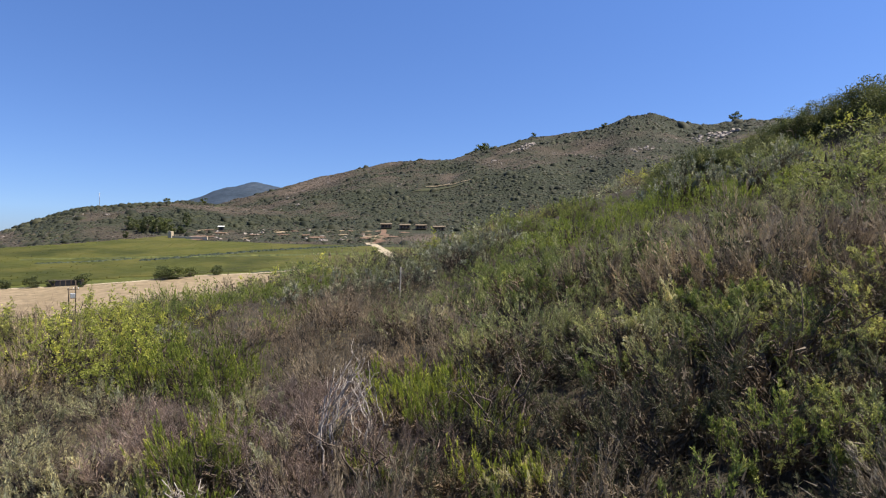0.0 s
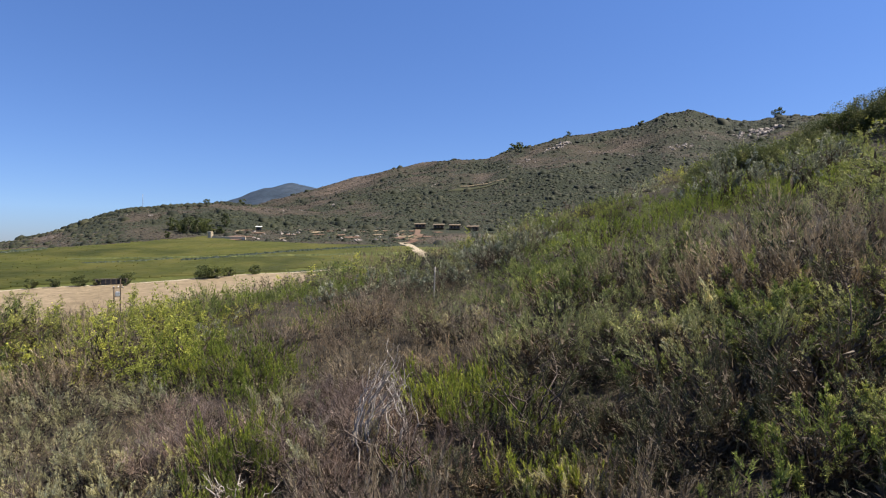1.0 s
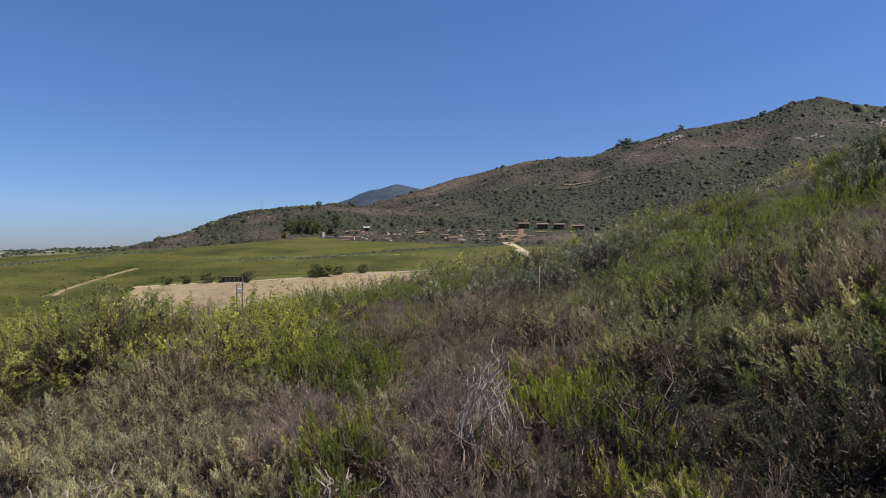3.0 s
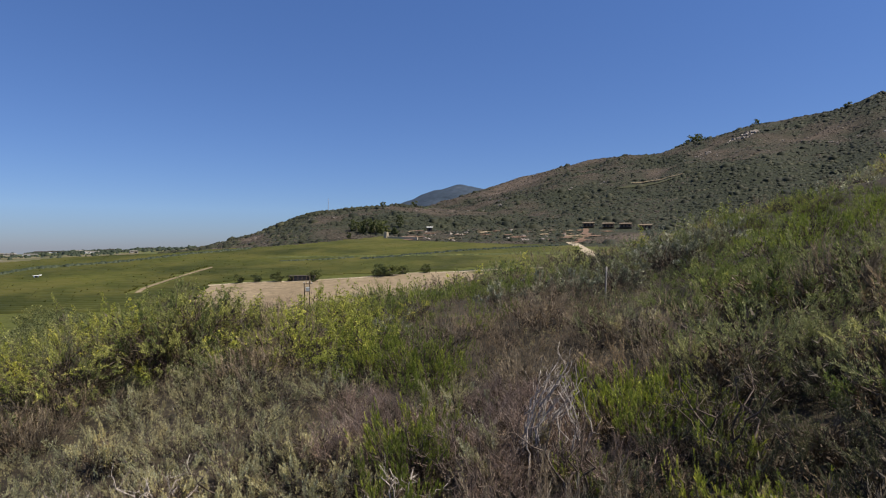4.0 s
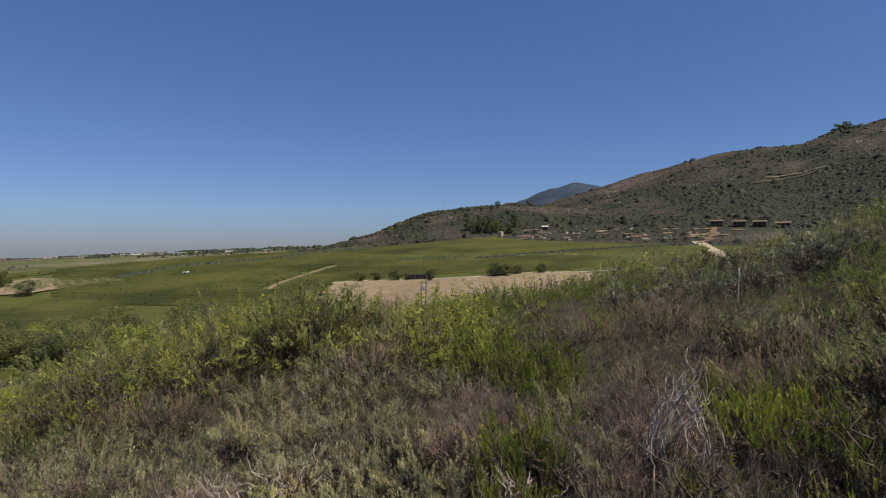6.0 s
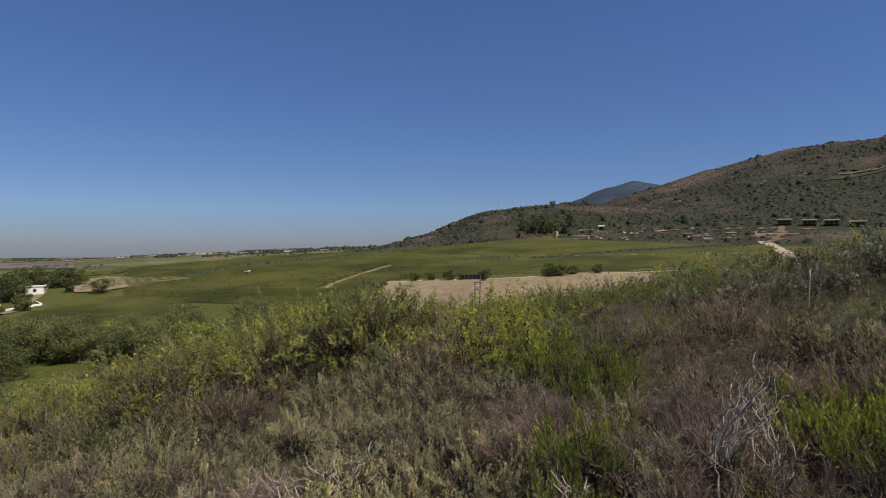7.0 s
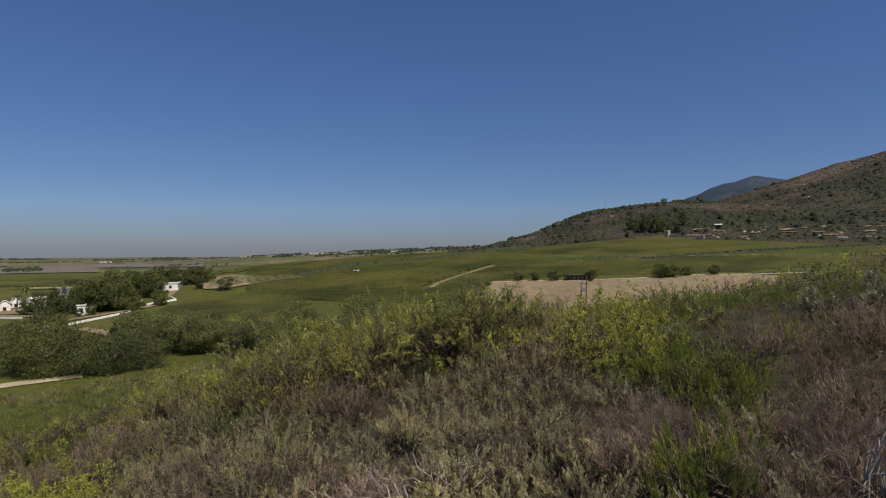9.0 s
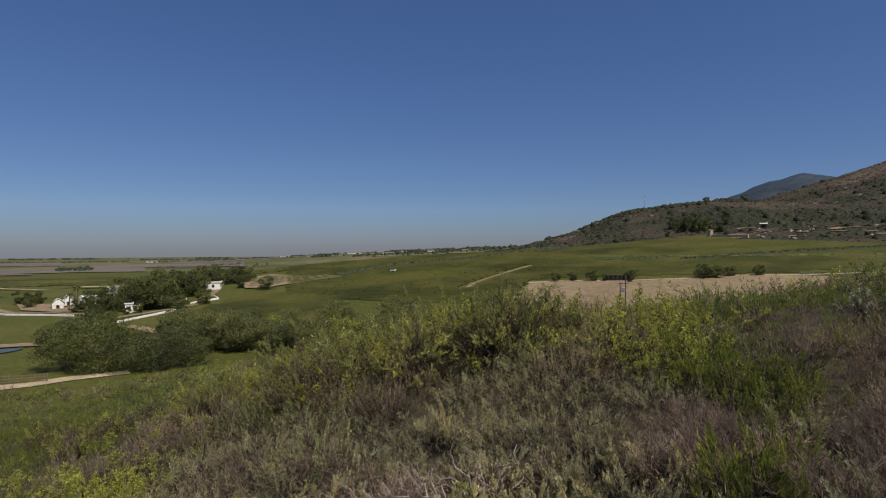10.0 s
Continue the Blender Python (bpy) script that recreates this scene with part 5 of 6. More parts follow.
# ---- farmstead ----
def house(x, y, turn, length, width, wall, roof_rise, label, flat=False, windows=3, roof="thatch", chimney=False):
    """A whitewashed building: walls with gables, roof slabs, door and windows."""
    h = thing_at("farmhouse", pose(x, y, ground_at(x, y) - 0.1, 0, 0, turn), label, "house")
    if flat:
        part("wall", prism_mesh("wall", [(-width / 2, 0), (width / 2, 0), (width / 2, wall), (-width / 2, wall)], length, M["white"]), h)
        part("roof", box_mesh("roof", (width + 0.5, length + 0.5, 0.18), (0, 0, wall + 0.1), M["pale_roof"]), h)
        part("parapet", box_mesh("parapet", (0.25, length + 0.6, 0.5), (width / 2 + 0.15, 0, wall + 0.25), M["white"]), h)
    else:
        g = wall + roof_rise
        part("wall", prism_mesh("wall", [(-width / 2, 0), (width / 2, 0), (width / 2, wall), (0, g), (-width / 2, wall)], length, M["white"]), h)
        for e in (-1, 1):
            o = [(0, g + 0.02), (0, g + 0.3), (e * (width / 2 + 0.4), wall + 0.02), (e * (width / 2 + 0.4), wall - 0.26)]
            part("roof", prism_mesh("roof", o, length - 0.7, M[roof]), h, {"thatch": "dark pitched roof", "slate": "blue-grey slate roof", "pale_roof": "pale pitched roof"}[roof])
        for e in (-1, 1):
            o = [(-width / 2 - 0.1, wall - 0.4), (width / 2 + 0.1, wall - 0.4), (width / 2 + 0.1, wall + 0.2), (0.5, g + 0.3), (-0.5, g + 0.3), (-width / 2 - 0.1, wall + 0.2)]
            part("gable", prism_mesh("gable", o, 0.35, M["white"], (0, e * (length / 2 - 0.1), 0)), h, "white gable end")
        if chimney:
            part("chimney", box_mesh("chimney", (0.8, 0.8, 1.6), (0, length * 0.3, g + 0.6), M["white"], 0.04), h)
    pane, frame_ = box_mesh("pane", (0.06, 0.86, 1.06), (0, 0, 0), M["dark"], 0.01), box_mesh("window", (0.05, 1.06, 1.26), (0, 0, 0), M["timber"], 0.01)
    for e in (-1, 1):
        for i in range(windows):
            yy = (i + 0.5) / windows * length - length / 2
            if i == windows // 2:
                part("handle", box_mesh("handle", (0.06, 0.12, 0.04), (e * (width / 2 + 0.08), yy + 0.4, 1.05), M["steel"], 0.005),
                     part("door", box_mesh("door", (0.08, 1.1, min(2.1, wall - 0.1)), (e * (width / 2 + 0.02), yy, min(2.1, wall - 0.1) / 2 + 0.05), M["timber"], 0.01), h), "steel door handle")
            else:
                w = part("window", frame_, h)
                w.location = (e * (width / 2 + 0.02), yy, wall * 0.58)
                part("pane", pane, w, "dark glass pane").location = (e * 0.02, 0, 0)
    for e in (-1, 1):
        w = part("window", frame_, h)
        w.matrix_basis = pose(0, e * (length / 2 + (0.02 if flat else 0.1)), wall * 0.55, 0, 0, 90)
        part("pane", pane, w, "dark glass pane").location = (e * 0.02, 0, 0)
    return h


house(-263, 45.5, 80, 9, 3.6, 1.9, 1.2, "whitewashed cottage with white gables and dark roof", windows=3)
house(-272, 50.5, 80, 9, 3.8, 2.2, 1.6, "whitewashed farmhouse with tall white gables and dark roof", windows=4)
house(-265, 56, 20, 6, 4.2, 2.4, 1.4, "white cottage with a pale roof among trees", windows=3, roof="pale_roof")
house(-227, 60.2, 75, 3.0, 2.4, 3.1, 0, "small tall white outbuilding among trees", flat=True, windows=1)
house(-229.5, 62.8, 75, 3.0, 2.4, 1.9, 0, "low white lean-to beside the outbuilding", flat=True, windows=1)
house(-271.5, 107, 62, 6.5, 6.0, 3.3, 0, "flat-roofed white building beside dark trees", flat=True)
house(-279, 101, 62, 5.0, 5.0, 2.4, 0, "low white open shed beside dark trees", flat=True, windows=1)
house(-293, 92, -12, 12, 5.0, 2.8, 1.7, "long low white outbuilding behind trees", windows=5)
house(-233, 178.5, 40, 2.6, 1.8, 1.1, 0, "small white pump house among the vines", flat=True, windows=0)
house(-268, 67, 24, 9, 8.0, 2.8, 3.3, "large house with a blue-grey slate roof", windows=4, roof="slate", chimney=True)


def build_wall(name, line, tall, thick, mat, label):
    w = tagged(new(name), label, "wall")
    for (x0, y0), (x1, y1) in zip(line, line[1:]):
        n = max(1, int(math.hypot(x1 - x0, y1 - y0) / 6))
        for i in range(n):
            a, b = i / n, (i + 1) / n
            p, q = (x0 + (x1 - x0) * a, y0 + (y1 - y0) * a), (x0 + (x1 - x0) * b, y0 + (y1 - y0) * b)
            zp, zq = ground_at(*p), ground_at(*q)
            ln, tn = math.hypot(q[0] - p[0], q[1] - p[1]), math.degrees(math.atan2(q[1] - p[1], q[0] - p[0]))
            s = part("wall_section", box_mesh("wall_section", (ln + 0.05, thick, tall), (0, 0, tall / 2 - 0.15), mat, 0.04), w)
            s.matrix_world = pose((p[0] + q[0]) / 2, (p[1] + q[1]) / 2, (zp + zq) / 2, 0, -math.degrees(math.atan2(zq - zp, ln)), tn)
    return w


build_wall("boundary_wall", [(-275, 16), (-248.4, 28.1), (-238, 38.5), (-229.3, 44.1)], 0.7, 0.4, M["white"], "low whitewashed boundary wall along the farm road")
build_wall("garden_wall", [(-202, 43.5), (-200, 48.8), (-208, 58.5), (-218.5, 72.6)], 0.75, 0.4, M["white"], "low whitewashed garden wall beside trees")
build_wall("terrace_wall", [(-233, 83), (-235.5, 88), (-236.5, 95), (-246, 97)], 0.8, 0.4, M["white"], "low white terrace wall with shrubs behind")
build_wall("yard_wall", [(-236, 82), (-249, 87)], 0.8, 0.4, M["white"], "low white yard wall")

FARM_TREES = [(-241, 47, 4, 1.0), (-238, 62, 7, 1.0), (-234, 66, 11, 1.0), (-243, 71, 12, 1.0), (-252, 74, 11, 1.0), (-238, 76, 10, 1.0),
              (-228, 71, 10, 1.0)]
FARM_TREES += [(-223.5, 62.6, 3.6, 1.0), (-221.5, 58.0, 2.6, 1.0)]
FARM_TREES += [(round(d * math.sin(radians(a)), 1), round(d * math.cos(radians(a)), 1), h, 1.0) for a, d, h in ((-78.7, 252, 5.5), (-77.7, 246, 8.0), (-76.8, 250, 8.5), (-76.2, 244, 6.0), (-75.9, 238, 4.5), (-74.5, 243, 9.0), (-73.8, 240, 9.5), (-73.0, 244, 10.0))]
FARM_TREES += [(-262, 82, 12, 1.0), (-270, 88, 12, 1.1), (-258, 90, 10, 1.0), (-268, 98, 10, 1.0), (-282, 96, 11, 1.0), (-278, 102, 9, 1.0), (-288, 116, 9, 1.2), (-284, 122, 9, 1.2), (-290, 126, 8, 1.2), (-296, 112, 9, 1.2),
              (-280, 126, 8, 1.2), (-262, 116, 4.5, 1.0), (-284, 42, 5, 1.2), (-290, 38, 6, 1.1), (-244, 58, 6, 1.0), (-231, 68, 9, 1.0), (-224, 76, 6, 1.1), (-229, 87, 6, 1.1), (-272, 38, 4.5, 1.2), (-255, 66, 10, 1.0), (-268, 70, 10, 1.0)]
for i, (x, y, h, w) in enumerate(FARM_TREES):
    tree(x, y, h, w, "far", i, "dark green tree round the white farmhouses", "farm_tree", "trees round the farm")
tree(-245, 120, 6.0, 1.35, "round", 1, "lone round dark tree beside bare ground", "lone_tree")


def palm(x, y, tall, seed):
    """A palm: a ringed trunk, and a head of arching fronds."""
    rng = np.random.default_rng(seed)
    p = thing_at("palm_tree", pose(x, y, ground_at(x, y) - 0.1, 0, 0, seed * 40), "slender palm tree beside the white cottages", "tree", "palms round the farm")
    part("trunk", mesh_data("trunk", *tube(limb_path(rng, (0, 0, 0), (rng.normal() * 0.2, 0, tall), 0.06, 8), np.linspace(0.24, 0.17, 8), 7), (M["bark"],)), p)
    for k in range(18):
        a, rise, reach = k * 2.4, rng.uniform(-0.2, 1.1), rng.uniform(1.7, 2.4)
        s = np.linspace(0, 1, 7)
        mid = np.stack([np.cos(a) * reach * s, np.sin(a) * reach * s, tall + reach * (rise * s - 1.0 * s * s)], 1)
        half = 0.3 * np.sin(np.pi * np.clip(s * 0.9 + 0.08, 0, 1))[:, None] * np.array([-np.sin(a), np.cos(a), 0])
        v = np.stack([mid - half - UP * 0.12, mid, mid + half - UP * 0.12], 1).reshape(-1, 3)
        part("frond", mesh_data("frond", v, grid_faces(7, 3), (LEAF["tree"],)), p)


for i, (x, y, h) in enumerate([(-266, 52.5, 7.5), (-262, 49, 5.0), (-262, 70, 8.5), (-236, 66.5, 6.0)]):
    palm(x, y, h, i + 1)

# big trees on the valley floor
for i, (x, y, h, w, sh) in enumerate([(-131, 24, 9.5, 1.0, "wide"), (-126, 28, 10.5, 0.95, "wide"), (-122, 33, 9.0, 1.05, "wide"), (-119, 37, 8.0, 1.05, "wide"), (-120, 42, 8.0, 1.0, "wide"), (-152, 33.5, 11.5, 0.5, "round"), (-160, 38, 9, 0.5, "round"),
                                      (-166, 27, 5, 1.0, "round"), (-178, 33, 5, 1.1, "round"), (-140, 30, 11, 0.9, "wide")]):
    tree(x, y, h, w, sh, i, "broad dark green tree on the valley floor", "valley_tree", "trees on the valley floor")
rng_t = np.random.default_rng(44)
for i in range(58):
    a = rng_t.uniform(-72, -50)
    a, d = radians(a), rng_t.uniform(138 if a < -64 else 122, 162)
    x, y = d * math.sin(a), d * math.cos(a)
    tree(x, y, rng_t.uniform(6.0, 9.0), rng_t.uniform(0.9, 1.15), "thicket" if rng_t.random() < 0.92 else "yellow", i, "grey-green tree of a dense thicket", "thicket_tree", "thicket below the slope")


# fence of the pen by the path
def build_pen():
    pen = tagged(new("pen_fence"), "grey timber pen fence beside the sandy path", "fence")
    pts = [(-126 + 0.6 * k, 6 + 1.7 * k) for k in range(9)]
    post = box_mesh("post", (0.16, 0.16, 1.7), (0, 0, 0.75), M["timber"], 0.01)
    for k, (x, y) in enumerate(pts):
        part("post", post, pen).location = (x, y, ground_at(x, y))
        if k:
            x0, y0 = pts[k - 1]
            for hgt in (0.45, 0.9, 1.35):
                r = part("rail", box_mesh("rail", (1.85, 0.07, 0.14), (0, 0, 0), M["timber"], 0.01), pen)
                r.matrix_world = pose((x + x0) / 2, (y + y0) / 2, ground_at(x, y) + hgt, 0, 0, math.degrees(math.atan2(y - y0, x - x0)))


build_pen()


# ---- hillside buildings, walls and rocks ----
def lodge(x, y, turn):
    h = thing_at("hillside_lodge", pose(x, y, ground_at(x, y) - 0.3, 0, 0, turn), "dark timber lodge with a grey roof", "lodge", "lodges on the hillside")
    part("wall", box_mesh("wall", (8, 5, 3.6), (0, 0, 1.8), M["timber"], 0.05), h)
    part("roof", box_mesh("roof", (9.4, 6.6, 0.25), (0, 0, 0), M["timber"], 0.05), h, "grey sloping roof with an overhang").matrix_basis = pose(0, -0.4, 3.95, 9)
    part("deck", box_mesh("deck", (9, 3, 0.3), (0, -4.0, 0.9), M["timber"], 0.03), h)
    for k in (-3, 0, 3):
        part("window", box_mesh("window", (1.2, 0.1, 1.7), (k * 0.85, -2.52, 2.0), M["dark"], 0.02), h)
    for k in (-4.3, 4.3):
        part("post", box_mesh("post", (0.25, 0.25, 2.9), (k, -3.2, 2.3), M["timber"], 0.02), h)
        part("deck_leg", box_mesh("deck_leg", (0.25, 0.25, 1.4), (k, -5.2, 0.2), M["timber"], 0.02), h)
    return h


for x, y, t in LODGES:
    lodge(x, y, t)


def build_hut():
    x, y = -160, 438
    h = thing_at("hut", pose(x, y, ground_at(x, y) - 0.2, 0, 0, 20), "small open hut with a pale sheet roof", "hut")
    part("wall", box_mesh("wall", (3.6, 2.6, 2.3), (0, 0, 1.15), M["shed"], 0.03), h)
    part("roof", box_mesh("roof", (5.0, 3.8, 0.2), (0, 0, 0), M["pale_roof"], 0.03), h, "pale sheet roof").matrix_basis = pose(0, 0, 2.95, 10)
    for a in (-2.5, 2.5):
        for b in (-1.8, 1.8):
            part("post", box_mesh("post", (0.16, 0.16, 2.9), (a, b, 1.45), M["timber"], 0.01), h)
    part("door", box_mesh("door", (0.9, 0.06, 2.0), (0, -1.32, 1.0), M["dark"], 0.01), h)


build_hut()


def rock_mesh(seed, flat=0.6):
    rng = np.random.default_rng(900 + seed)
    bm = bmesh.new()
    bmesh.ops.create_icosphere(bm, subdivisions=2, radius=1)
    off = Vector(rng.uniform(-50, 50, 3))
    for v in bm.verts:
        p = v.co.copy()
        k = 1 + 0.7 * noise.noise(p * 1.3 + off) + 0.45 * noise.noise(p * 3.1 + off)
        v.co = p * k
        v.co.z *= flat
    me = bpy.data.meshes.new("rock")
    bm.to_mesh(me)
    bm.free()
    me.materials.append(M["rock"])
    return me


ROCKS = [rock_mesh(i, 0.55 + 0.1 * (i % 3)) for i in range(5)]


def rock(x, y, size, i, label="pale weathered granite outcrop on the hillside", name="rock_outcrop"):
    o = tagged(new(name, ROCKS[i % 5]), label, "rock", "rocks on the hillside")
    o.matrix_world = pose(x, y, ground_at(x, y) - size * 0.12, 0, 0, i * 67) @ Matrix.Diagonal((size, size, size, 1))


RIDGE_ROCKS = [(7.0, 935, 7), (7.6, 942, 9), (8.1, 948, 10), (8.5, 945, 7), (6.4, 925, 5), (22.9, 900, 9), (23.5, 908, 12), (24.2, 900, 10), (24.9, 895, 12), (25.6, 900, 9), (24.5, 880, 7), (23.2, 880, 7)]
SLOPE_ROCKS = [(17.4, 812, 6), (18.2, 816, 7), (18.9, 806, 5), (2.9, 850, 5), (4.0, 862, 4), (4.8, 866, 6), (5.5, 850, 4), (4.4, 840, 4), (-13.5, 700, 4), (-15.0, 690, 4), (-16.2, 640, 3), (-29, 560, 3), (-31, 570, 3), (11, 860, 4), (12.5, 840, 5), (14, 820, 5), (10.4, 900, 4), (15.5, 830, 4), (0.5, 740, 3), (-4, 760, 4), (-7, 730, 4), (20, 850, 5), (21, 870, 4)]
rng_o = np.random.default_rng(72)
for i, (az, d, s) in enumerate(RIDGE_ROCKS + SLOPE_ROCKS):
    cx, cy = bearing(az, d)
    for j in range(8 if s > 6 else 5):      # each outcrop is a cluster of broken blocks
        rock(cx + rng_o.normal() * s * 0.55, cy + rng_o.normal() * s * 0.8, s * rng_o.uniform(0.16, 0.42), i + 3 * j)
rng_r = np.random.default_rng(71)
for i in range(40):
    az, d = rng_r.uniform(-21, -7), rng_r.uniform(375, 470)
    rock(*bearing(az, d), rng_r.uniform(0.6, 1.7), i, "pale boulder at the foot of the hill", "boulder")

build_wall("stone_gate_wall", [(-166, 368), (-163, 365.5)], 4.6, 1.6, M["palestone"], "pale stone retaining wall at the top of the vines")
build_wall("bank_wall", [(-162, 363.5), (-151, 362), (-140, 361)], 2.0, 1.0, M["palestone"], "pale earth bank at the top of the vines")
rng_e = np.random.default_rng(5)
for i in range(34):
    az, d, a, b = rng_e.uniform(-22, -3.5), rng_e.uniform(372, 465), rng_e.uniform(2, 5.5), rng_e.uniform(3, 7)
    cx, cy = bearing(az, d)
    drape("bare_earth", [(cx + a * (1 + 0.35 * math.sin(5 * k + i)) * math.cos(k), cy + b * (1 + 0.35 * math.cos(4 * k + i)) * math.sin(k)) for k in np.linspace(0, 2 * np.pi, 16, endpoint=False)],
          M["redsoil"] if i % 3 else M["sand"], "bare reddish earth at the foot of the hill", "earth", 0.5, 4)
drape("terraced_field", [(-40, 714), (-20, 722), (8, 721), (30, 725), (33, 719), (10, 714), (-20, 713)], M["terrace"], "green terraced field on the hillside", "field", 0.8, 6)
strip("hill_track", [(-20, 728), (4, 727), (24, 731), (36, 730)], 2.0, M["sand"], "pale track above the terraced field", lift=1.4)

for az0, az1, d0, d1 in ((-84, -74, 760, 1000), (-78, -66, 1010, 1350), (-72, -60, 1400, 1800), (-92, -82, 700, 740), (-62, -50, 1600, 2000), (-92, -80, 1300, 1900)):
    drape("dry_field", [bearing(az0, d0), bearing((az0 + az1) / 2, d0 + 15), bearing(az1, d0), bearing(az1, d1), bearing((az0 + az1) / 2, d1 + 20), bearing(az0, d1)], M["stubble"], "bare mauve-tan field on the far plain", "field", 0.8, 30)

# trees on the skyline and the dark grove
def build_ridge_fringe():
    """The low bushes and trees that edge the skyline of the near ridge."""
    rng = np.random.default_rng(36)
    az = rng.uniform(-38, -20, 1300)
    az = az[rng.random(1300) < 0.25 + 0.75 * (rough_noise(az, az * 0, 1.1, 6, 2) > -0.05)]
    d = 642 + rng.normal(0, 14, len(az))
    v, f = clumps(rng, d * np.sin(np.radians(az)), d * np.cos(np.radians(az)), rng.uniform(0.9, 3.0, len(az)), 0.85)
    tagged(new("ridge_bush", mesh_data("ridge_bush", v, f, (LEAF["clump_green"],))), "dark bushes along the crest of the low ridge", "bush", kind="stuff")


build_ridge_fringe()
for i, (az, d, h, sh) in enumerate([(3.0, 1140, 18, "far"), (3.5, 1140, 22, "gum"), (3.9, 1142, 20, "far"), (4.3, 1145, 15, "far"), (2.2, 1140, 12, "gum"), (8.5, 1148, 12, "gum"), (11.9, 1148, 9, "gum"), (14.9, 1148, 15, "gum"), (25.7, 1140, 16, "far"),
                                    (-21.5, 645, 8, "gum"), (-24.4, 646, 6, "far")]):
    tree(*bearing(az, d), h, 1.1, sh, i, "dark tree standing on the skyline", "ridge_tree", "trees on the ridge", 0.5)
for i in range(11):
    az, d = -27.6 + 5.0 * ((i * 0.618) % 1), 430 + 70 * ((i * 0.37) % 1)
    tree(*bearing(az, d), 6.0 + 7 * ((i * 0.71) % 1), 0.85, "far" if i % 2 else "gum", i, "tall dark gum tree of a grove", "gum_tree", "dark grove below the hill", 0.5)


for i in range(20):
    az, d = 27.5 + 10.5 * ((i * 0.618) % 1), 46 + 9 * ((i * 0.37) % 1)
    tree(*bearing(az, d), (1.45 + 0.9 * ((i * 0.71) % 1)) * (1 + (az - 28) / 14), 1.0, "wide", i, "dark rounded bushy tree on the crest of the slope", "crest_tree", "trees on the crest")


for i in range(14):
    az, d = 19.5 + 9.0 * ((i * 0.618) % 1), 41 + 6 * ((i * 0.37) % 1)
    tree(*bearing(az, d), 1.4 + 0.9 * ((i * 0.71) % 1), 1.15, "wide", i + 1, "low dark rounded tree on the crest of the slope", "crest_tree", "trees on the crest")


def build_mast():
    x, y = bearing(-29.5, 648)
    m = thing_at("radio_mast", pose(x, y, ground_at(x, y), 0, 0, 0), "thin grey radio mast on the ridge", "mast")
    part("pole", mesh_data("pole", *tube([(0, 0, -0.5), (0, 0, 4), (0, 0, 9), (0, 0, 14)], [0.28, 0.24, 0.2, 0.15], 6), (M["steel"],)), m)
    for k in (9, 12, 13.5):
        part("antenna", box_mesh("antenna", (1.0, 0.2, 0.3), (0, 0, k), M["steel"], 0.02), m)


build_mast()


# ---- far plain: tree belts, sheds ----
def build_tree_belts():
    rng = np.random.default_rng(55)
    xs, ys, ss = [], [], []
    for az0, az1, d, n, s in [(-62, -43, 1500, 420, 6), (-92, -60, 1900, 380, 5), (-75, -43, 2400, 420, 8), (-58, -42, 1300, 260, 5), (-81.5, -78, 900, 90, 6), (-72, -66, 1150, 110, 4), (-92, -44, 3200, 520, 10), (-74, -64, 1000, 120, 2.5), (-60, -56, 1350, 90, 7), (-53, -41, 1380, 240, 8)]:
        a = rng.uniform(az0, az1, n)
        a = np.radians(a[rough_noise(a, a * 0 + d, 2.2, 7, 3) > -0.12])      # belts with gaps
        n = len(a)
        r = d + rng.normal(0, 30, n)
        xs.append(r * np.sin(a)), ys.append(r * np.cos(a)), ss.append(0.75 * s * rng.uniform(0.4, 1.2, n))
    v, f = clumps(rng, np.concatenate(xs), np.concatenate(ys), np.concatenate(ss), 0.9)
    tagged(new("tree_belts", mesh_data("tree_belts", v, f, (LEAF["pine"],))), "dark belts of trees across the far plain", "trees", kind="stuff")


build_tree_belts()
SHED_SITES = [(-58.6, 1420, 26), (-56.2, 1440, 34), (-54.3, 1400, 20), (-51.2, 1460, 40), (-49.8, 1450, 30), (-62.4, 1500, 24), (-66.0, 1600, 30), (-73.5, 1700, 26), (-60.2, 1380, 18), (-47.6, 1420, 22), (-45.8, 1300, 14), (-53.0, 1330, 24), (-52.2, 1480, 30), (-48.8, 1350, 26), (-57.3, 1360, 16), (-44.6, 1440, 18), (-55.2, 1490, 28)]
for i, (az, d, w) in enumerate(SHED_SITES):
    x, y = bearing(az, d)
    s = thing_at("farm_shed", pose(x, y, ground_at(x, y) - 0.2, 0, 0, -az + 10 * math.sin(i * 2)), "long pale farm shed on the far plain", "shed", "sheds on the plain")
    part("wall", prism_mesh("wall", [(-w / 2, 0), (w / 2, 0), (w / 2, 3.0), (-w / 2, 3.0)], 14, M["pale_roof"] if i % 2 else M["paleposts"]), s)
    part("roof", prism_mesh("roof", [(-w / 2 - 0.6, 2.95), (w / 2 + 0.6, 2.95), (w / 2 - 2.5, 4.6), (-w / 2 + 2.5, 4.6)], 15, M["paleposts"] if i % 3 else M["shed"]), s)
    part("door", box_mesh("door", (5, 0.2, 2.6), (w * 0.2, -7.05, 1.3), M["dark"], 0.02), s)
    part("window", box_mesh("window", (3, 0.2, 1.6), (-w * 0.25, -7.05, 2.6), M["dark"], 0.02), s)


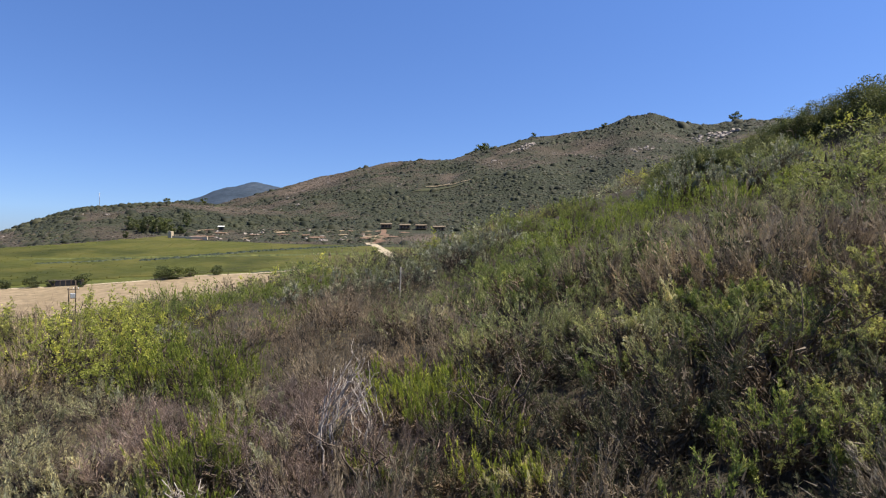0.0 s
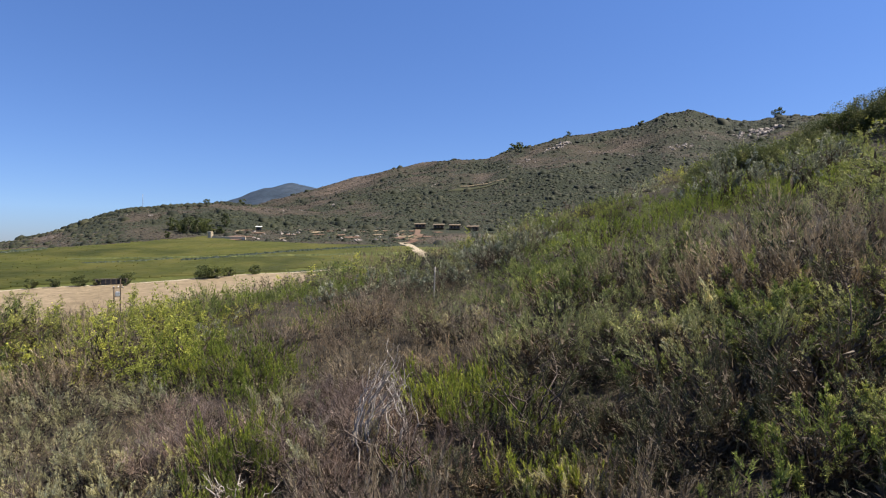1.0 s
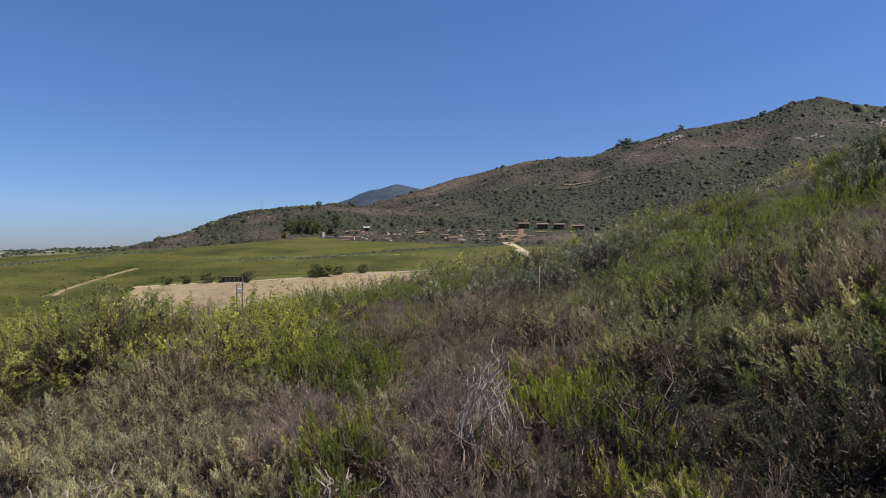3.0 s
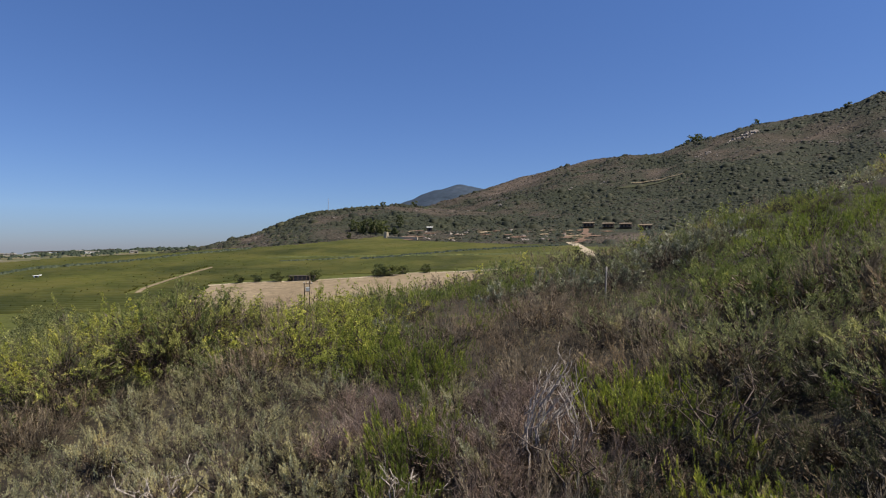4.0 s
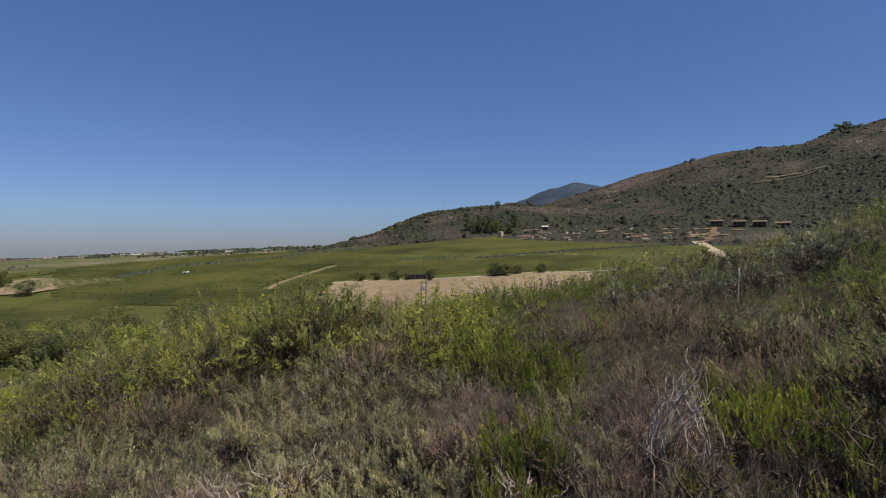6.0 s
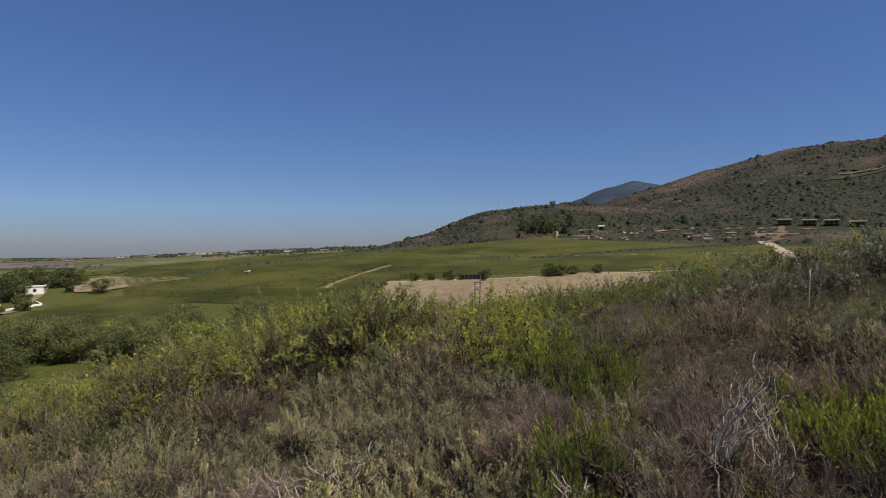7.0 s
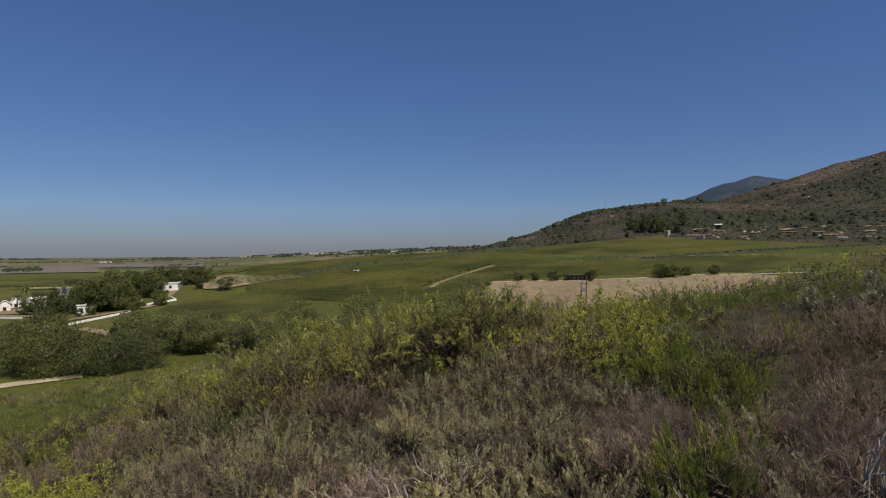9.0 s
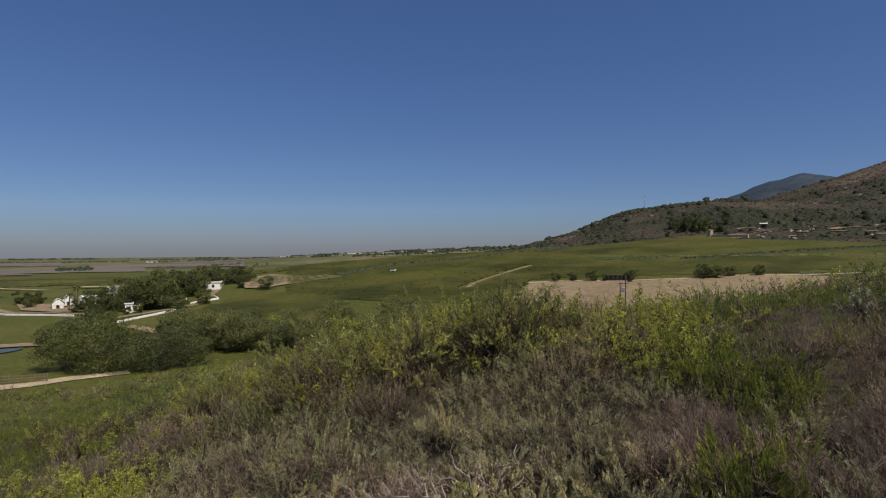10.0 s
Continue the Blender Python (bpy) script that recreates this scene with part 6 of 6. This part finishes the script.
# ---- small things on the near slope ----
def build_dead_bush():
    """The bleached, fallen branches of a dead bush, swept to one side."""
    rng = np.random.default_rng(12)
    x, y = bearing(-9.2, 9.8)
    z = ground_at(x, y)
    b = thing_at("dead_bush", pose(x, y, z, 0, 0, 0), "bleached dead bush with bare swept branches", "dead bush")
    twigs, core = [], []
    for i in range(24):      # long stems lean together into a crooked stook
        a = np.array([rng.uniform(-0.66, 0.46), rng.normal(0, 0.25), 0.04])
        e = np.array([0.16 + rng.normal(0, 0.16), rng.normal(0.0, 0.2), 1.3 + rng.normal(0, 0.2)])
        p = limb_path(rng, a, e, 0.035, 9)
        p[:, 0] += (0.22 if a[0] > 0.1 else -0.2) * np.sin(np.linspace(0, np.pi, 9)) * rng.uniform(0.5, 1.2)
        part("branch", mesh_data("branch", *tube(p, np.linspace(0.02, 0.006, 9), 5), (M["bleached"],)), b)
        for _ in range(6):
            k = rng.integers(3, 9)
            s = p[k]
            t = s + unit(rng.normal(size=3) * 0.35 + unit(e - a)) * rng.uniform(0.15, 0.42)
            twigs.append(tube(limb_path(rng, s, t, 0.03, 5), np.linspace(0.007, 0.0025, 5), 3))
    for _ in range(120):
        s = np.array([rng.normal(-0.05, 0.33), rng.normal(0, 0.22), rng.uniform(0.03, 0.5)])
        t = s + unit(rng.normal(size=3) * 0.7 + [0.1, 0, 0.7]) * rng.uniform(0.25, 0.6)
        core.append(tube(limb_path(rng, s, t, 0.05, 5), np.linspace(0.007, 0.003, 5), 3))
    tagged(part("twig_mass", mesh_data("twigs", *join(twigs), (M["bleached"],)), b), kind="stuff")
    tagged(part("inner_twig_mass", mesh_data("inner_twig_mass", *join(core), (M["twig"],)), b, "dark brown inner twigs"), kind="stuff")


build_dead_bush()


def fallen(x, y, tall, spread, seed, n=7, pale=True, label="fallen pale dead branches among the shrubs"):
    rng = np.random.default_rng(seed)
    b = thing_at("dead_branches", pose(x, y, ground_at(x, y), 0, 0, rng.uniform(0, 360)), label, "branches", "dead branches on the slope")
    mat = M["bleached"] if pale else M["twig"]
    twigs = []
    for i in range(n):
        a = np.array([rng.normal(0, 0.2) * spread, rng.normal(0, 0.2) * spread, 0.1])
        e = a + np.array([rng.normal(0, 0.6) * spread, rng.normal(0, 0.6) * spread, tall * rng.uniform(0.5, 1.1)])
        p = limb_path(rng, a, e, 0.07 * spread, 8)
        part("branch", mesh_data("branch", *tube(p, np.linspace(0.02, 0.006, 8), 5), (mat,)), b)
        for _ in range(9):
            s = p[rng.integers(2, 8)]
            t = s + unit(rng.normal(size=3) + (e - a) * 0.7) * rng.uniform(0.15, 0.45) * spread
            twigs.append(tube(limb_path(rng, s, t, 0.04, 5), np.linspace(0.007, 0.002, 5), 3))
    tagged(part("twig_mass", mesh_data("twigs", *join(twigs), (mat,)), b), kind="stuff")


for i, (az, d, h, s, pale) in enumerate([(-24, 9.0, 0.45, 0.8, True), (-33, 8.2, 0.6, 0.9, False), (-7, 8.8, 0.7, 0.7, False), (-52.5, 12.3, 0.55, 1.3, True), (-49.5, 12.0, 0.5, 1.5, True), (-45.5, 11.8, 0.5, 1.4, True), (-43.0, 12.2, 0.55, 1.1, True), (-37, 12.0, 0.8, 0.8, False), (-20, 10.5, 0.9, 0.8, False),
                                         (6, 9.5, 0.9, 1.0, False), (-14, 9.2, 0.7, 0.8, False), (30, 10.0, 1.0, 1.0, False), (-56, 11, 0.8, 0.8, False), (-17, 8.0, 0.7, 0.8, False)]):
    x, y = bearing(az, d)
    fallen(x, y, h + 0.3, s, 60 + i, 7, pale)


def bare_tree(x, y, tall, seed):
    """A thin leafless tree with pale stems."""
    rng = np.random.default_rng(seed)
    b = thing_at("bare_tree", pose(x, y, ground_at(x, y), 0, 0, 0), "thin leafless tree with pale forked stems", "tree", "bare trees on the slope")
    fork = np.array([0, 0, tall * 0.3])
    part("trunk", mesh_data("trunk", *tube(limb_path(rng, (0, 0, -0.1), fork, 0.02), np.linspace(0.035, 0.025, 6), 6), (M["bark"],)), b)
    twigs = []
    for i in range(4):
        e = np.array([rng.normal(0, 0.16) * tall, rng.normal(0, 0.16) * tall, tall * rng.uniform(0.8, 1.05)])
        p = limb_path(rng, fork, e, 0.05, 8)
        part("limb", mesh_data("limb", *tube(p, np.linspace(0.02, 0.005, 8), 5), (M["bark"],)), b)
        for _ in range(8):
            s = p[rng.integers(2, 8)]
            t = s + unit(rng.normal(size=3) * 0.8 + UP * 0.9) * rng.uniform(0.15, 0.4) * tall * 0.6
            twigs.append(tube(limb_path(rng, s, t, 0.03, 4), np.linspace(0.008, 0.003, 4), 3))
    tagged(part("twig_mass", mesh_data("twigs", *join(twigs), (M["bark"],)), b), kind="stuff")


for i, (az, d, h) in enumerate([(-68.6, 19.0, 2.6), (-66.9, 19.6, 2.2)]):
    bare_tree(*bearing(az, d), h, 80 + i)


def fence_post(x, y, tall):
    p = thing_at("fence_post", pose(x, y, ground_at(x, y) - 0.2, 1.5, 2, 0), "pale weathered fence post in the scrub", "post")
    rng = np.random.default_rng(4)
    part("stake", mesh_data("stake", *tube(limb_path(rng, (0, 0, 0), (0, 0, tall + 0.2), 0.006), np.linspace(0.03, 0.026, 6), 8), (M["paleposts"],)), p)
    part("staple", box_mesh("staple", (0.02, 0.14, 0.02), (0, 0, tall), M["steel"], 0.003), p)


fence_post(*bearing(-4.1, 24.5), 1.35)
